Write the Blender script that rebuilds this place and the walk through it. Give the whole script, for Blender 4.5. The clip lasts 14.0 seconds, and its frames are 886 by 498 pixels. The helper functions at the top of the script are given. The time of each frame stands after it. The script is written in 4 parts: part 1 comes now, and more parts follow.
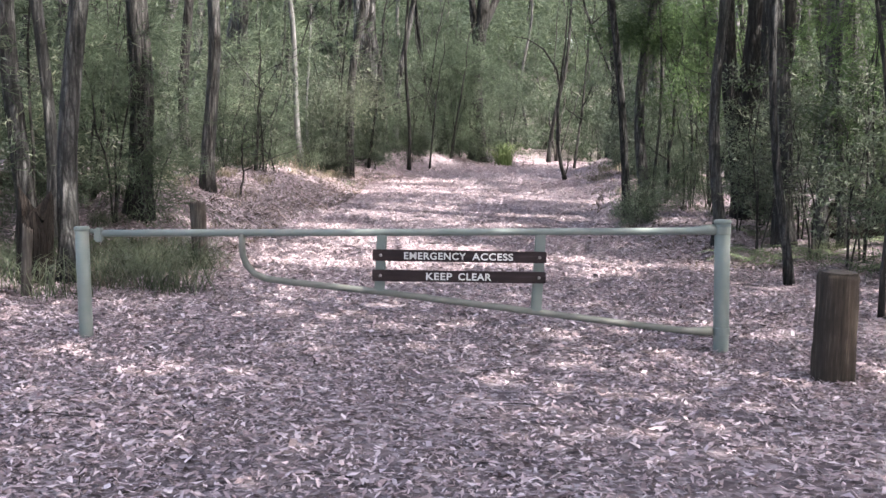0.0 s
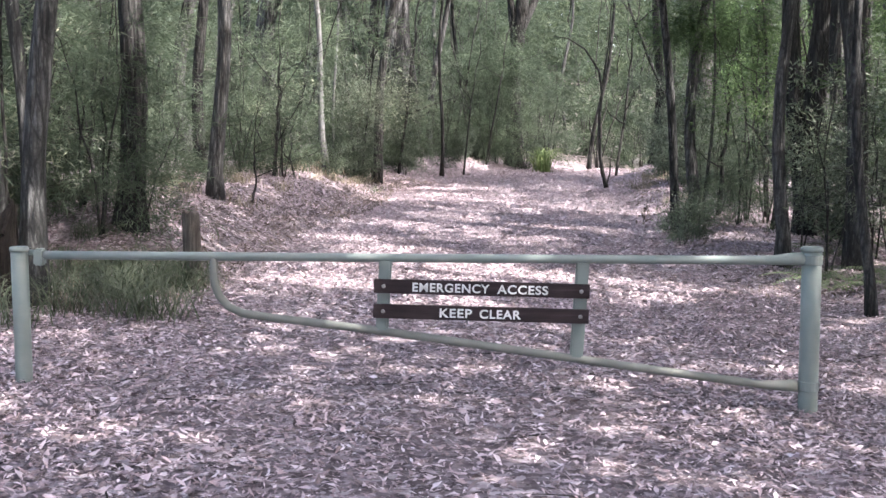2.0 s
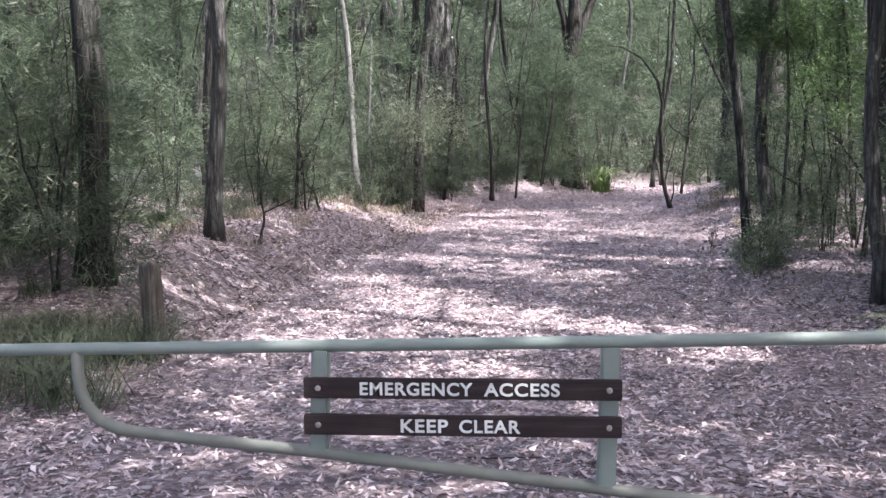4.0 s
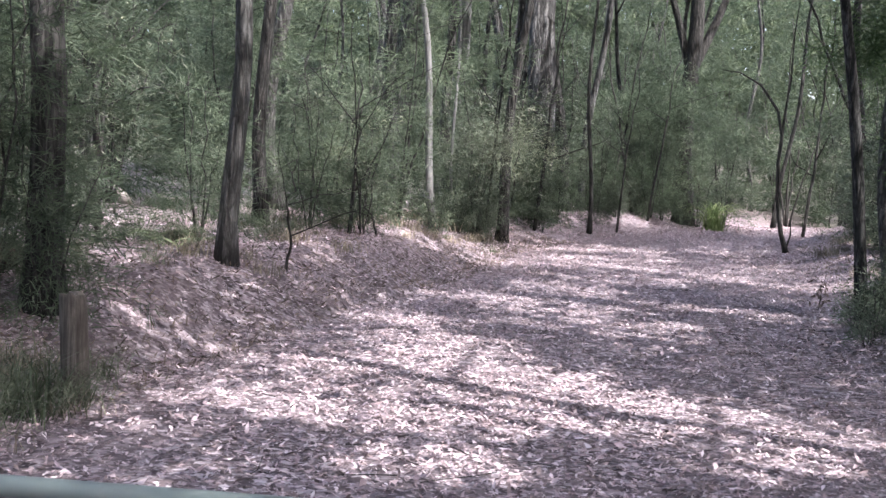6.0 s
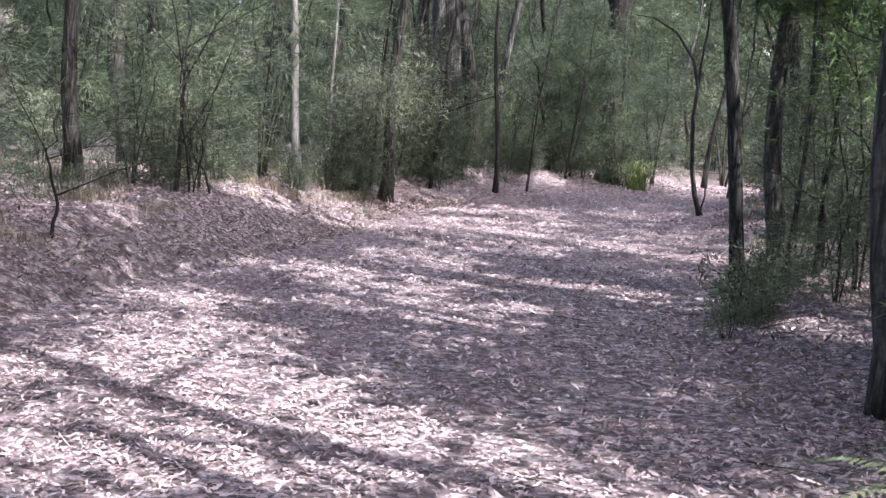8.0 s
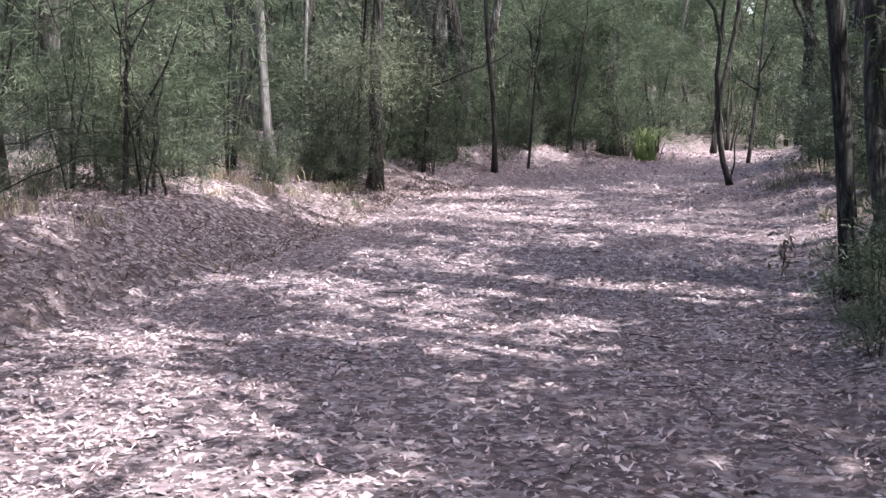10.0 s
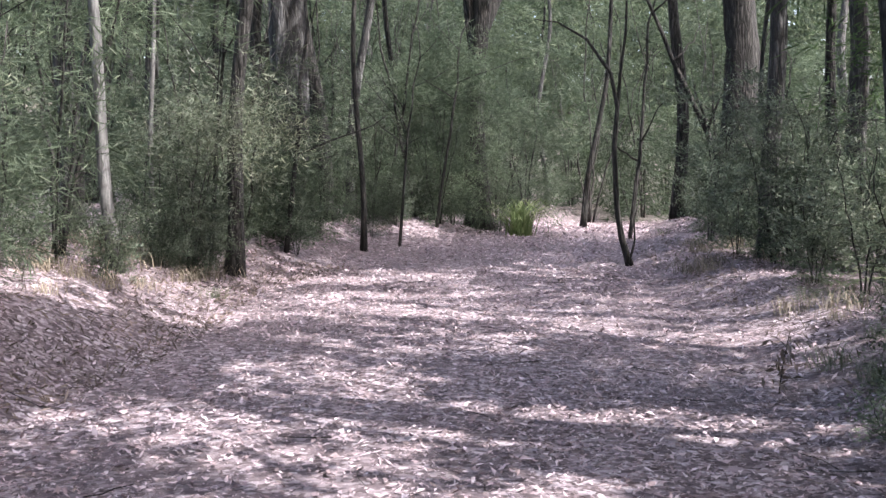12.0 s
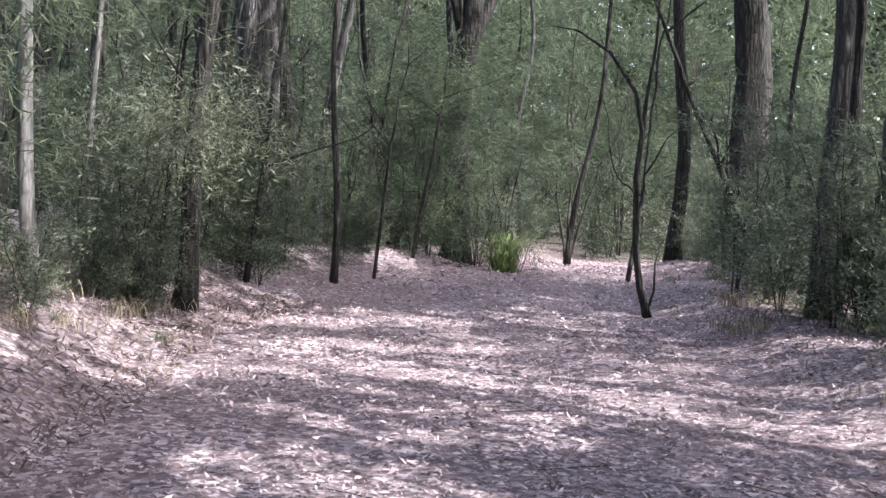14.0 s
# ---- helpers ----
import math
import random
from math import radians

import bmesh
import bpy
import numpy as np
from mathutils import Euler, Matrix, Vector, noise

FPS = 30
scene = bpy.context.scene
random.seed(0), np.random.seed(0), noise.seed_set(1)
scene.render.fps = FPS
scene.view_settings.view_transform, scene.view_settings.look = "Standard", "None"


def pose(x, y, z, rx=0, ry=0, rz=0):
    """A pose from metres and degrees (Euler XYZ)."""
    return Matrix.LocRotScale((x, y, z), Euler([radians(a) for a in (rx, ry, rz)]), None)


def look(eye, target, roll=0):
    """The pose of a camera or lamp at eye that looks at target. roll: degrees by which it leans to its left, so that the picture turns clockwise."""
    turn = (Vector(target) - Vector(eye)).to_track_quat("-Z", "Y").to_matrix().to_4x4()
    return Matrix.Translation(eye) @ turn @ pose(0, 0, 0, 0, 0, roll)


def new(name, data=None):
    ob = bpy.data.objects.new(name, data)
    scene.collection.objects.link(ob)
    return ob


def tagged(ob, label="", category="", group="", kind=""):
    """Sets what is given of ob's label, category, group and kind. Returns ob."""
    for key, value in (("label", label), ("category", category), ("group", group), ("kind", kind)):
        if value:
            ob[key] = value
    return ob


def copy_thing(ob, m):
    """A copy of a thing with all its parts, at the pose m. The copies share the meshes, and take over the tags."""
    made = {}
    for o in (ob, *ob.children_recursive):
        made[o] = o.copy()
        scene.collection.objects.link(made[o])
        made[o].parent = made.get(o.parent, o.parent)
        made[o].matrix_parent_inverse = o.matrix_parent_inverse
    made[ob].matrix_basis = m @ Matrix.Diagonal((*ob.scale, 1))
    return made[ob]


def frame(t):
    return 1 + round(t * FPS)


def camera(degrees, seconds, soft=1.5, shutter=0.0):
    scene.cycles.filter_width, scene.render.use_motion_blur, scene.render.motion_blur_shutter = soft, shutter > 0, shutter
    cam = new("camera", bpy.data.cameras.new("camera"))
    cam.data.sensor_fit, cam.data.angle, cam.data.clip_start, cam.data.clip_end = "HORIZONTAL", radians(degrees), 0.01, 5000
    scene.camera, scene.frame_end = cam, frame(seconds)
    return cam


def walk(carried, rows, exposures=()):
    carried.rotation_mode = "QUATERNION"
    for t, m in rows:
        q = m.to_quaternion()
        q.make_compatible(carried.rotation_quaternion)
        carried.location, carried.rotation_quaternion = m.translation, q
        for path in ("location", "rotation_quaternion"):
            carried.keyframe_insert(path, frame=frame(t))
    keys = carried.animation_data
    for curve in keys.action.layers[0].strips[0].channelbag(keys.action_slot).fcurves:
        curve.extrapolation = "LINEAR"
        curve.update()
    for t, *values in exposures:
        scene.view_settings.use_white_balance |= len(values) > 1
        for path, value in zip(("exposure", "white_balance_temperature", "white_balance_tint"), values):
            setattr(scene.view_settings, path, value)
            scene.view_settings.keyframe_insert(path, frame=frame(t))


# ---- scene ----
cam = camera(42.8, 14.0, soft=1.5)
METRES, EYE, TILT, LEAN, TURN = 16.5, 1.6, 0.0, 0.0, 0.0
ROWS = [
    (0.0, 0.0, 0.0, 0.0, 0.15, -6.13, -1.41),
    (0.5, 0.0022, 0.0138, -0.001, -0.92, -5.46, -0.78),
    (1.0, 0.0037, 0.0384, -0.0002, 3.98, -4.32, -2.3),
    (1.5, 0.0037, 0.0657, -0.0012, 2.46, -5.92, -1.12),
    (2.0, 0.0068, 0.0979, -0.0012, 2.13, -5.94, -1.81),
    (2.5, 0.0083, 0.1299, -0.0011, 6.51, -5.38, -3.19),
    (3.0, 0.0144, 0.1636, -0.0001, 2.94, -3.64, -0.96),
    (3.2, 0.0176, 0.1766, 0.0001, 4.2, -3.51, -1.33),
    (4.1, 0.0302, 0.236, 0.0005, 5.6, -5.2, 0.3),
    (4.8, 0.0417, 0.28, 0.0009, 7.1, -7.0, 1.8),
    (5.3, 0.0509, 0.3132, 0.001, 7.69, -7.56, 2.53),
    (5.5, 0.0552, 0.3261, 0.001, 8.41, -5.6, 0.16),
    (6.0, 0.0679, 0.3594, -0.0005, 12.11, -3.74, -2.51),
    (6.5, 0.0875, 0.3939, 0.0014, 1.02, -3.76, -2.42),
    (7.0, 0.1057, 0.4303, 0.0006, 11.68, -6.84, -5.39),
    (7.5, 0.1232, 0.4642, 0.0033, 8.87, -8.45, -2.67),
    (7.7, 0.13, 0.479, 0.0034, 10.35, -5.89, -3.73),
    (8.3, 0.1408, 0.5235, 0.001, 10.4, -6.3, -2.6),
    (9.0, 0.1285, 0.577, -0.002, 10.6, -7.4, -0.6),
    (9.8, 0.0975, 0.6372, -0.0035, 10.88, -8.22, 1.38),
    (10.0, 0.0893, 0.6515, -0.0037, 9.12, -6.93, 0.12),
    (10.5, 0.0685, 0.6843, -0.0014, 9.47, -5.51, -1.59),
    (11.0, 0.0541, 0.719, -0.0011, 6.11, -5.49, -0.4),
    (11.5, 0.0438, 0.7563, -0.0002, 4.54, -4.4, -1.42),
    (12.0, 0.0312, 0.7939, 0.0008, 0.52, -3.55, -0.18),
    (12.5, 0.023, 0.8322, 0.0021, -0.53, -4.3, -3.4),
    (13.0, 0.0109, 0.8733, 0.0019, 1.86, -4.0, -1.85),
    (13.5, 0.0049, 0.9102, 0.0013, -0.43, -3.85, -2.18),
    (14.0, -0.0068, 0.9507, 0.0015, -2.19, -2.25, -3.27),
]
walk(cam, [(t, pose(0, 0, EYE, TILT, LEAN, TURN) @ pose(METRES * x, METRES * y, METRES * z, 90 + pitch, roll, yaw)) for t, x, y, z, yaw, pitch, roll in ROWS],
     exposures=[(0.0, 2.8, 6930, 16), (1.0, 2.9, 6830, 16), (3.0, 2.82, 6650, 16), (5.5, 2.52, 6520, 16.5), (7.5, 2.46, 6560, 17), (10.0, 2.34, 6640, 17.5), (12.0, 2.42, 6640, 17), (14.0, 2.4, 6600, 16.5)])

# ---- light: high sun from behind on the right, blue sky above the canopy ----
SUN_EL, SUN_AZ = radians(56), math.atan2(0.86, -0.51)
SUN_DIR = Vector((math.sin(SUN_AZ) * math.cos(SUN_EL), math.cos(SUN_AZ) * math.cos(SUN_EL), math.sin(SUN_EL)))
world = bpy.data.worlds.new("sky")
scene.world = world
world.use_nodes = True
wn = world.node_tree.nodes
sky = wn.new("ShaderNodeTexSky")
sky.sky_type, sky.sun_disc, sky.sun_elevation, sky.sun_rotation = "NISHITA", False, SUN_EL, SUN_AZ
sky.dust_density = 4.0
wn["Background"].inputs["Strength"].default_value = 0.15
world.node_tree.links.new(sky.outputs[0], wn["Background"].inputs["Color"])
sun_data = bpy.data.lights.new("sun", "SUN")
sun_data.energy, sun_data.angle, sun_data.color = 2.75, radians(0.53), (1.0, 0.99, 0.97)
sun = new("sun", sun_data)
sun.matrix_world = look(SUN_DIR * 60, (0, 0, 0))

rng = np.random.default_rng(7)


# ---- materials ----
class Mat:
    """A node material with short hands for nodes and links."""
    def __init__(self, name, rough=0.8, spec=0.3):
        self.m = bpy.data.materials.new(name)
        self.m.use_nodes = True
        self.t = self.m.node_tree
        self.b = self.t.nodes["Principled BSDF"]
        self.b.inputs["Roughness"].default_value = rough
        self.b.inputs["Specular IOR Level"].default_value = spec

    def node(self, kind, **values):
        n = self.t.nodes.new(kind)
        for key, value in values.items():
            n.inputs[key.replace("_", " ")].default_value = value
        return n

    def link(self, a, b):
        self.t.links.new(a, b)

    def coords(self, scale=(1, 1, 1), world_space=False):
        c = self.t.nodes.new("ShaderNodeNewGeometry" if world_space else "ShaderNodeTexCoord")
        mp = self.node("ShaderNodeMapping", Scale=scale)
        self.link(c.outputs["Position"] if world_space else c.outputs["Object"], mp.inputs["Vector"])
        return mp.outputs[0]

    def noise(self, vec, scale, detail=4, rough=0.6):
        n = self.node("ShaderNodeTexNoise", Scale=scale, Detail=detail, Roughness=rough)
        self.link(vec, n.inputs["Vector"])
        return n.outputs["Fac"]

    def ramp(self, fac, stops):
        r = self.t.nodes.new("ShaderNodeValToRGB")
        e = r.color_ramp.elements
        while len(e) < len(stops):
            e.new(0.5)
        for el, (p, c) in zip(e, stops):
            el.position, el.color = p, (*c, 1)
        self.link(fac, r.inputs[0])
        return r.outputs["Color"]

    def mix(self, fac, a, b, mode="MIX"):
        n = self.t.nodes.new("ShaderNodeMix")
        n.data_type, n.blend_type = "RGBA", mode
        for sock, v in ((n.inputs[0], fac), (n.inputs[6], a), (n.inputs[7], b)):
            if isinstance(v, (int, float)):
                sock.default_value = v
            elif isinstance(v, tuple):
                sock.default_value = (*v, 1)
            else:
                self.link(v, sock)
        return n.outputs[2]

    def math(self, op, a, b=0.0):
        n = self.t.nodes.new("ShaderNodeMath")
        n.operation = op
        for sock, v in zip(n.inputs, (a, b)):
            if isinstance(v, (int, float)):
                sock.default_value = v
            else:
                self.link(v, sock)
        return n.outputs[0]

    def bump(self, height, strength=0.5, dist=0.02):
        n = self.node("ShaderNodeBump", Strength=strength, Distance=dist)
        self.link(height, n.inputs["Height"])
        self.link(n.outputs[0], self.b.inputs["Normal"])

    def color(self, c):
        self.link(c, self.b.inputs["Base Color"])
        return self.m


def mat_ground():
    k = Mat("leaf_litter_soil", 0.9, 0.2)
    v = k.coords(world_space=True)
    big = k.noise(v, 0.6, 3)
    fine = k.noise(v, 14, 6, 0.7)
    vor = k.node("ShaderNodeTexVoronoi", Scale=26.0, Randomness=1.0)
    warp = k.node("ShaderNodeTexNoise", Scale=20.0, Detail=2.0)
    k.link(v, warp.inputs["Vector"])
    k.link(k.mix(0.06, v, warp.outputs["Color"]), vor.inputs["Vector"])
    sep = k.t.nodes.new("ShaderNodeSeparateColor")
    k.link(vor.outputs["Color"], sep.inputs[0])
    leaf = k.ramp(sep.outputs[0], [(0.0, (0.044, 0.034, 0.035)), (0.45, (0.156, 0.125, 0.135)), (0.75, (0.322, 0.275, 0.297)), (1.0, (0.536, 0.490, 0.519))])
    dirt = k.ramp(fine, [(0.3, (0.039, 0.030, 0.032)), (0.7, (0.185, 0.150, 0.162))])
    col = k.mix(k.ramp(big, [(0.35, (0.25,) * 3), (0.7, (0.8,) * 3)]), dirt, leaf)
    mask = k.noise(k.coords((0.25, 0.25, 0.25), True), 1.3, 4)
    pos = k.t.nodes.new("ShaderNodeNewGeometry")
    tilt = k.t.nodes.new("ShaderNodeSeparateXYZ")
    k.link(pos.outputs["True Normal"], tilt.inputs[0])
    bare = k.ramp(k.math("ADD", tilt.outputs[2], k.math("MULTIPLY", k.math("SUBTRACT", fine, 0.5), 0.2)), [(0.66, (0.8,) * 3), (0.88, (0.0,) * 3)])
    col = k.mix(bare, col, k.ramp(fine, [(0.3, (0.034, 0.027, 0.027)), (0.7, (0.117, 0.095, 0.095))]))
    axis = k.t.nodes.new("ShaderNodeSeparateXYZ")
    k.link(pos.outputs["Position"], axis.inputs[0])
    # ground tone turns darker and greener away from the track and past y 45
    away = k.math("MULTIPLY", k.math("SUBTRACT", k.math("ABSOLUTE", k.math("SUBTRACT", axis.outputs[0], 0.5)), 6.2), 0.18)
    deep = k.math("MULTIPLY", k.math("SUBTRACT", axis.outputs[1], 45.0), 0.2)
    off_track = k.math("ADD", k.math("MAXIMUM", away, deep), k.math("SUBTRACT", mask, 0.5))
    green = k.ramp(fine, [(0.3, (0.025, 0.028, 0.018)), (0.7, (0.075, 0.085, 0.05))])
    col = k.mix(k.ramp(off_track, [(0.0, (0.0,) * 3), (0.9, (0.6,) * 3)]), col, green)
    h = k.math("ADD", k.math("MULTIPLY", sep.outputs[1], 0.6), fine)
    k.bump(h, 0.7, 0.03)
    return k.color(col)


def mat_litter():
    k = Mat("fallen_leaf", 0.65, 0.35)
    g = k.t.nodes.new("ShaderNodeNewGeometry")
    col = k.ramp(g.outputs["Random Per Island"], [(0.0, (0.070, 0.050, 0.051)), (0.28, (0.216, 0.158, 0.170)), (0.6, (0.377, 0.295, 0.318)), (0.88, (0.552, 0.465, 0.500)), (1.0, (0.702, 0.630, 0.668))])
    fine = k.noise(k.coords(), 60, 3)
    return k.color(k.mix(0.25, col, k.ramp(fine, [(0.3, (0.141, 0.110, 0.106)), (0.7, (0.452, 0.380, 0.382))])))


def mat_bark(name, dark, mid, light, vscale=2.5, strength=1.0):
    """Bark with long upright fissures, finer grain and broad stains."""
    k = Mat(name, 0.92, 0.15)
    fissure = k.noise(k.coords((1, 1, 0.1)), 26 * vscale / 2.5, 5, 0.6)
    grain = k.noise(k.coords((1, 1, 0.4)), 60, 5, 0.7)
    blot = k.noise(k.coords((1, 1, 0.5)), 3.2, 4)
    vor = k.node("ShaderNodeTexVoronoi", Scale=15.0)
    vor.feature = "DISTANCE_TO_EDGE"
    k.link(k.coords((1, 1, 0.2)), vor.inputs["Vector"])
    ridge = k.math("ADD", k.math("MULTIPLY", fissure, 0.7), k.math("MULTIPLY", grain, 0.3))
    col = k.ramp(ridge, [(0.4, dark), (0.5, mid), (0.62, light)])
    crack = k.ramp(vor.outputs["Distance"], [(0.0, (0.75,) * 3), (0.12, (0.0,) * 3)])
    col = k.mix(crack, col, dark)
    col = k.mix(k.ramp(blot, [(0.38, (0.0,) * 3), (0.75, (0.6,) * 3)]), col, dark)
    rnd = k.t.nodes.new("ShaderNodeObjectInfo")
    col = k.mix(0.22, col, k.ramp(rnd.outputs["Random"], [(0.0, dark), (1.0, light)]))
    k.bump(k.math("ADD", ridge, k.math("MULTIPLY", vor.outputs["Distance"], 1.6)), strength, 0.035)
    return k.color(col)


def mat_leaf(name, a, b, c, trans=0.38, rough=0.7, gloss=0.1):
    """Leaves: a gloss-coated diffuse face and light let through."""
    k = Mat(name, rough, gloss)
    g = k.t.nodes.new("ShaderNodeNewGeometry")
    rnd = k.t.nodes.new("ShaderNodeObjectInfo")
    col = k.ramp(g.outputs["Random Per Island"], [(0.0, a), (0.55, b), (1.0, c)])
    col = k.mix(0.3, col, k.ramp(rnd.outputs["Random"], [(0.0, a), (1.0, c)]))
    # random patches paint lit-looking clumps and dark recesses into the leaf colour
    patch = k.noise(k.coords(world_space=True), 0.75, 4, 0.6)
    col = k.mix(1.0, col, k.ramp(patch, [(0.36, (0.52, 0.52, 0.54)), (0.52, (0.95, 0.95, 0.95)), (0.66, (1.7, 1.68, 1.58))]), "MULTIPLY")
    k.color(col)
    tr = k.t.nodes.new("ShaderNodeBsdfTranslucent")
    k.link(k.mix(0.5, col, (0.1, 0.15, 0.07)), tr.inputs["Color"])
    mx = k.t.nodes.new("ShaderNodeMixShader")
    mx.inputs[0].default_value = trans
    k.link(k.b.outputs[0], mx.inputs[1])
    k.link(tr.outputs[0], mx.inputs[2])
    k.link(mx.outputs[0], k.t.nodes["Material Output"].inputs["Surface"])
    return k.m


def mat_paint(name, base, worn, rough=0.5):
    k = Mat(name, rough, 0.4)
    v = k.coords()
    blot = k.noise(v, 9, 5)
    fine = k.noise(v, 90, 4, 0.7)
    col = k.mix(k.ramp(blot, [(0.42, (0.0,) * 3), (0.8, (0.7,) * 3)]), base, worn)
    col = k.mix(k.ramp(fine, [(0.6, (0.0,) * 3), (0.8, (0.4,) * 3)]), col, tuple(0.5 * c for c in worn))
    k.bump(fine, 0.15, 0.004)
    return k.color(col)


def mat_wood(name, dark, mid, light, axis=2):
    k = Mat(name, 0.85, 0.2)
    s = [1.0, 1.0, 1.0]
    s[axis] = 0.06
    v = k.coords(tuple(s))
    grain = k.noise(v, 45, 6, 0.65)
    blot = k.noise(k.coords(), 5, 4)
    col = k.ramp(grain, [(0.3, dark), (0.55, mid), (0.78, light)])
    col = k.mix(k.ramp(blot, [(0.4, (0.0,) * 3), (0.75, (0.7,) * 3)]), col, dark)
    k.bump(grain, 0.5, 0.008)
    return k.color(col)


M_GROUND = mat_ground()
M_LITTER = mat_litter()
M_BARK = mat_bark("fissured_grey_brown_bark", (0.013, 0.0135, 0.013), (0.05, 0.051, 0.049), (0.165, 0.165, 0.16), 2.0, 1.0)
M_BARK_DARK = mat_bark("charred_dark_bark", (0.011, 0.011, 0.0105), (0.036, 0.0355, 0.034), (0.105, 0.103, 0.097))
M_BARK_PALE = mat_bark("pale_smooth_bark", (0.055, 0.056, 0.055), (0.15, 0.152, 0.15), (0.3, 0.302, 0.296), 1.2, 0.4)
M_STREAK = mat_bark("streaked_pale_and_black_bark", (0.009, 0.009, 0.009), (0.033, 0.033, 0.033), (0.25, 0.25, 0.246), 0.9)
M_CHAR = mat_bark("charred_hollow_wood", (0.004, 0.004, 0.004), (0.012, 0.01, 0.009), (0.045, 0.036, 0.03))
M_TWIG = mat_bark("twig_bark", (0.016, 0.0155, 0.0145), (0.038, 0.037, 0.034), (0.085, 0.082, 0.076))
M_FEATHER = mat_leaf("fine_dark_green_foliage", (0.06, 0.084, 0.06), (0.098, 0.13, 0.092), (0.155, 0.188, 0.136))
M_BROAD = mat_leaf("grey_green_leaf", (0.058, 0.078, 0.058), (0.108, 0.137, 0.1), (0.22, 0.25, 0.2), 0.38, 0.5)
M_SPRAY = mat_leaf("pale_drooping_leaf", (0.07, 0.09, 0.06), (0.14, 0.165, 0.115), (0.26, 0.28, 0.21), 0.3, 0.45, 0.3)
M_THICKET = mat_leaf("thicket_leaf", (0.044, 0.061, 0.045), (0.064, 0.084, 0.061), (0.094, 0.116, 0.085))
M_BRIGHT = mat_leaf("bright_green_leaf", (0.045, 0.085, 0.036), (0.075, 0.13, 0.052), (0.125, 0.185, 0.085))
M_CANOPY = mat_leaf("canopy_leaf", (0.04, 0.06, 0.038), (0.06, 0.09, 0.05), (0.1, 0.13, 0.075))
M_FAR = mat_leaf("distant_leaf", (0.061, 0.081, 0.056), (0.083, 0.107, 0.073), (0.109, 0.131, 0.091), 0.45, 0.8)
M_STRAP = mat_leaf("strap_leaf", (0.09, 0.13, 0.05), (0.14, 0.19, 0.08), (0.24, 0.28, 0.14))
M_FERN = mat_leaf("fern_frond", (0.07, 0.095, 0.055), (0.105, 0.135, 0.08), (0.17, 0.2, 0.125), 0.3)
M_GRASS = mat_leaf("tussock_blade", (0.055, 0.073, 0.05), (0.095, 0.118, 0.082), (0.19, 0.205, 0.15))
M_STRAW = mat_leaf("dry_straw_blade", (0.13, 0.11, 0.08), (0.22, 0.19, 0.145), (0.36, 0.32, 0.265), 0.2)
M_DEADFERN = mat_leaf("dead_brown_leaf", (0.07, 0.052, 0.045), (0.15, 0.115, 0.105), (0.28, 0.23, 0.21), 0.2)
M_GREEN = mat_paint("sage_green_paint", (0.16, 0.196, 0.178), (0.215, 0.23, 0.21))
M_GREEN_WORN = mat_paint("dirty_weathered_green_paint", (0.135, 0.145, 0.125), (0.2, 0.195, 0.175), 0.65)
M_SIGN = mat_wood("dark_brown_stained_board", (0.02, 0.014, 0.015), (0.035, 0.025, 0.026), (0.06, 0.045, 0.046), 0)
M_LETTER = mat_paint("off_white_letter", (0.62, 0.62, 0.6), (0.45, 0.45, 0.43), 0.6)
M_STEEL = mat_paint("dull_steel", (0.22, 0.21, 0.2), (0.12, 0.1, 0.09), 0.45)
M_BOLLARD = mat_wood("weathered_log_wood", (0.018, 0.015, 0.012), (0.05, 0.039, 0.031), (0.125, 0.1, 0.08))
M_LOG_GREY = mat_wood("grey_brown_stump_wood", (0.03, 0.026, 0.022), (0.09, 0.08, 0.07), (0.2, 0.185, 0.165))
M_LOG = mat_wood("grey_fallen_wood", (0.09, 0.08, 0.075), (0.22, 0.2, 0.19), (0.42, 0.4, 0.38), 0)


# ---- mesh helpers ----
def raw_mesh(name, verts, quads=None, tris=None, smooth=False):
    """A mesh from arrays of corners and faces."""
    me = bpy.data.meshes.new(name)
    verts = np.asarray(verts, np.float32).reshape(-1, 3)
    loops, starts, n = [], [], 0
    for f, k in ((quads, 4), (tris, 3)):
        if f is not None and len(f):
            f = np.asarray(f, np.int32).reshape(-1, k)
            loops.append(f.ravel())
            starts.append(n + np.arange(len(f), dtype=np.int32) * k)
            n += f.size
    loops, starts = np.concatenate(loops), np.concatenate(starts)
    me.vertices.add(len(verts))
    me.vertices.foreach_set("co", verts.ravel())
    me.loops.add(len(loops))
    me.loops.foreach_set("vertex_index", loops)
    me.polygons.add(len(starts))
    me.polygons.foreach_set("loop_start", starts)
    if smooth:
        me.polygons.foreach_set("use_smooth", np.ones(len(starts), bool))
    me.update(calc_edges=True)
    me.validate()
    return me


def under(ob, parent):
    ob.parent = parent
    return ob


def mesh_part(name, me, material, parent=None, label=""):
    if not me.materials:
        me.materials.append(material)
    ob = new(name, me)
    if parent is not None:
        ob.parent = parent
    return tagged(ob, label)


def part(name, bm, material, parent=None, label="", smooth=False):
    me = bpy.data.meshes.new(name)
    if smooth:
        for f in bm.faces:
            f.smooth = True
    bm.to_mesh(me)
    bm.free()
    return mesh_part(name, me, material, parent, label)


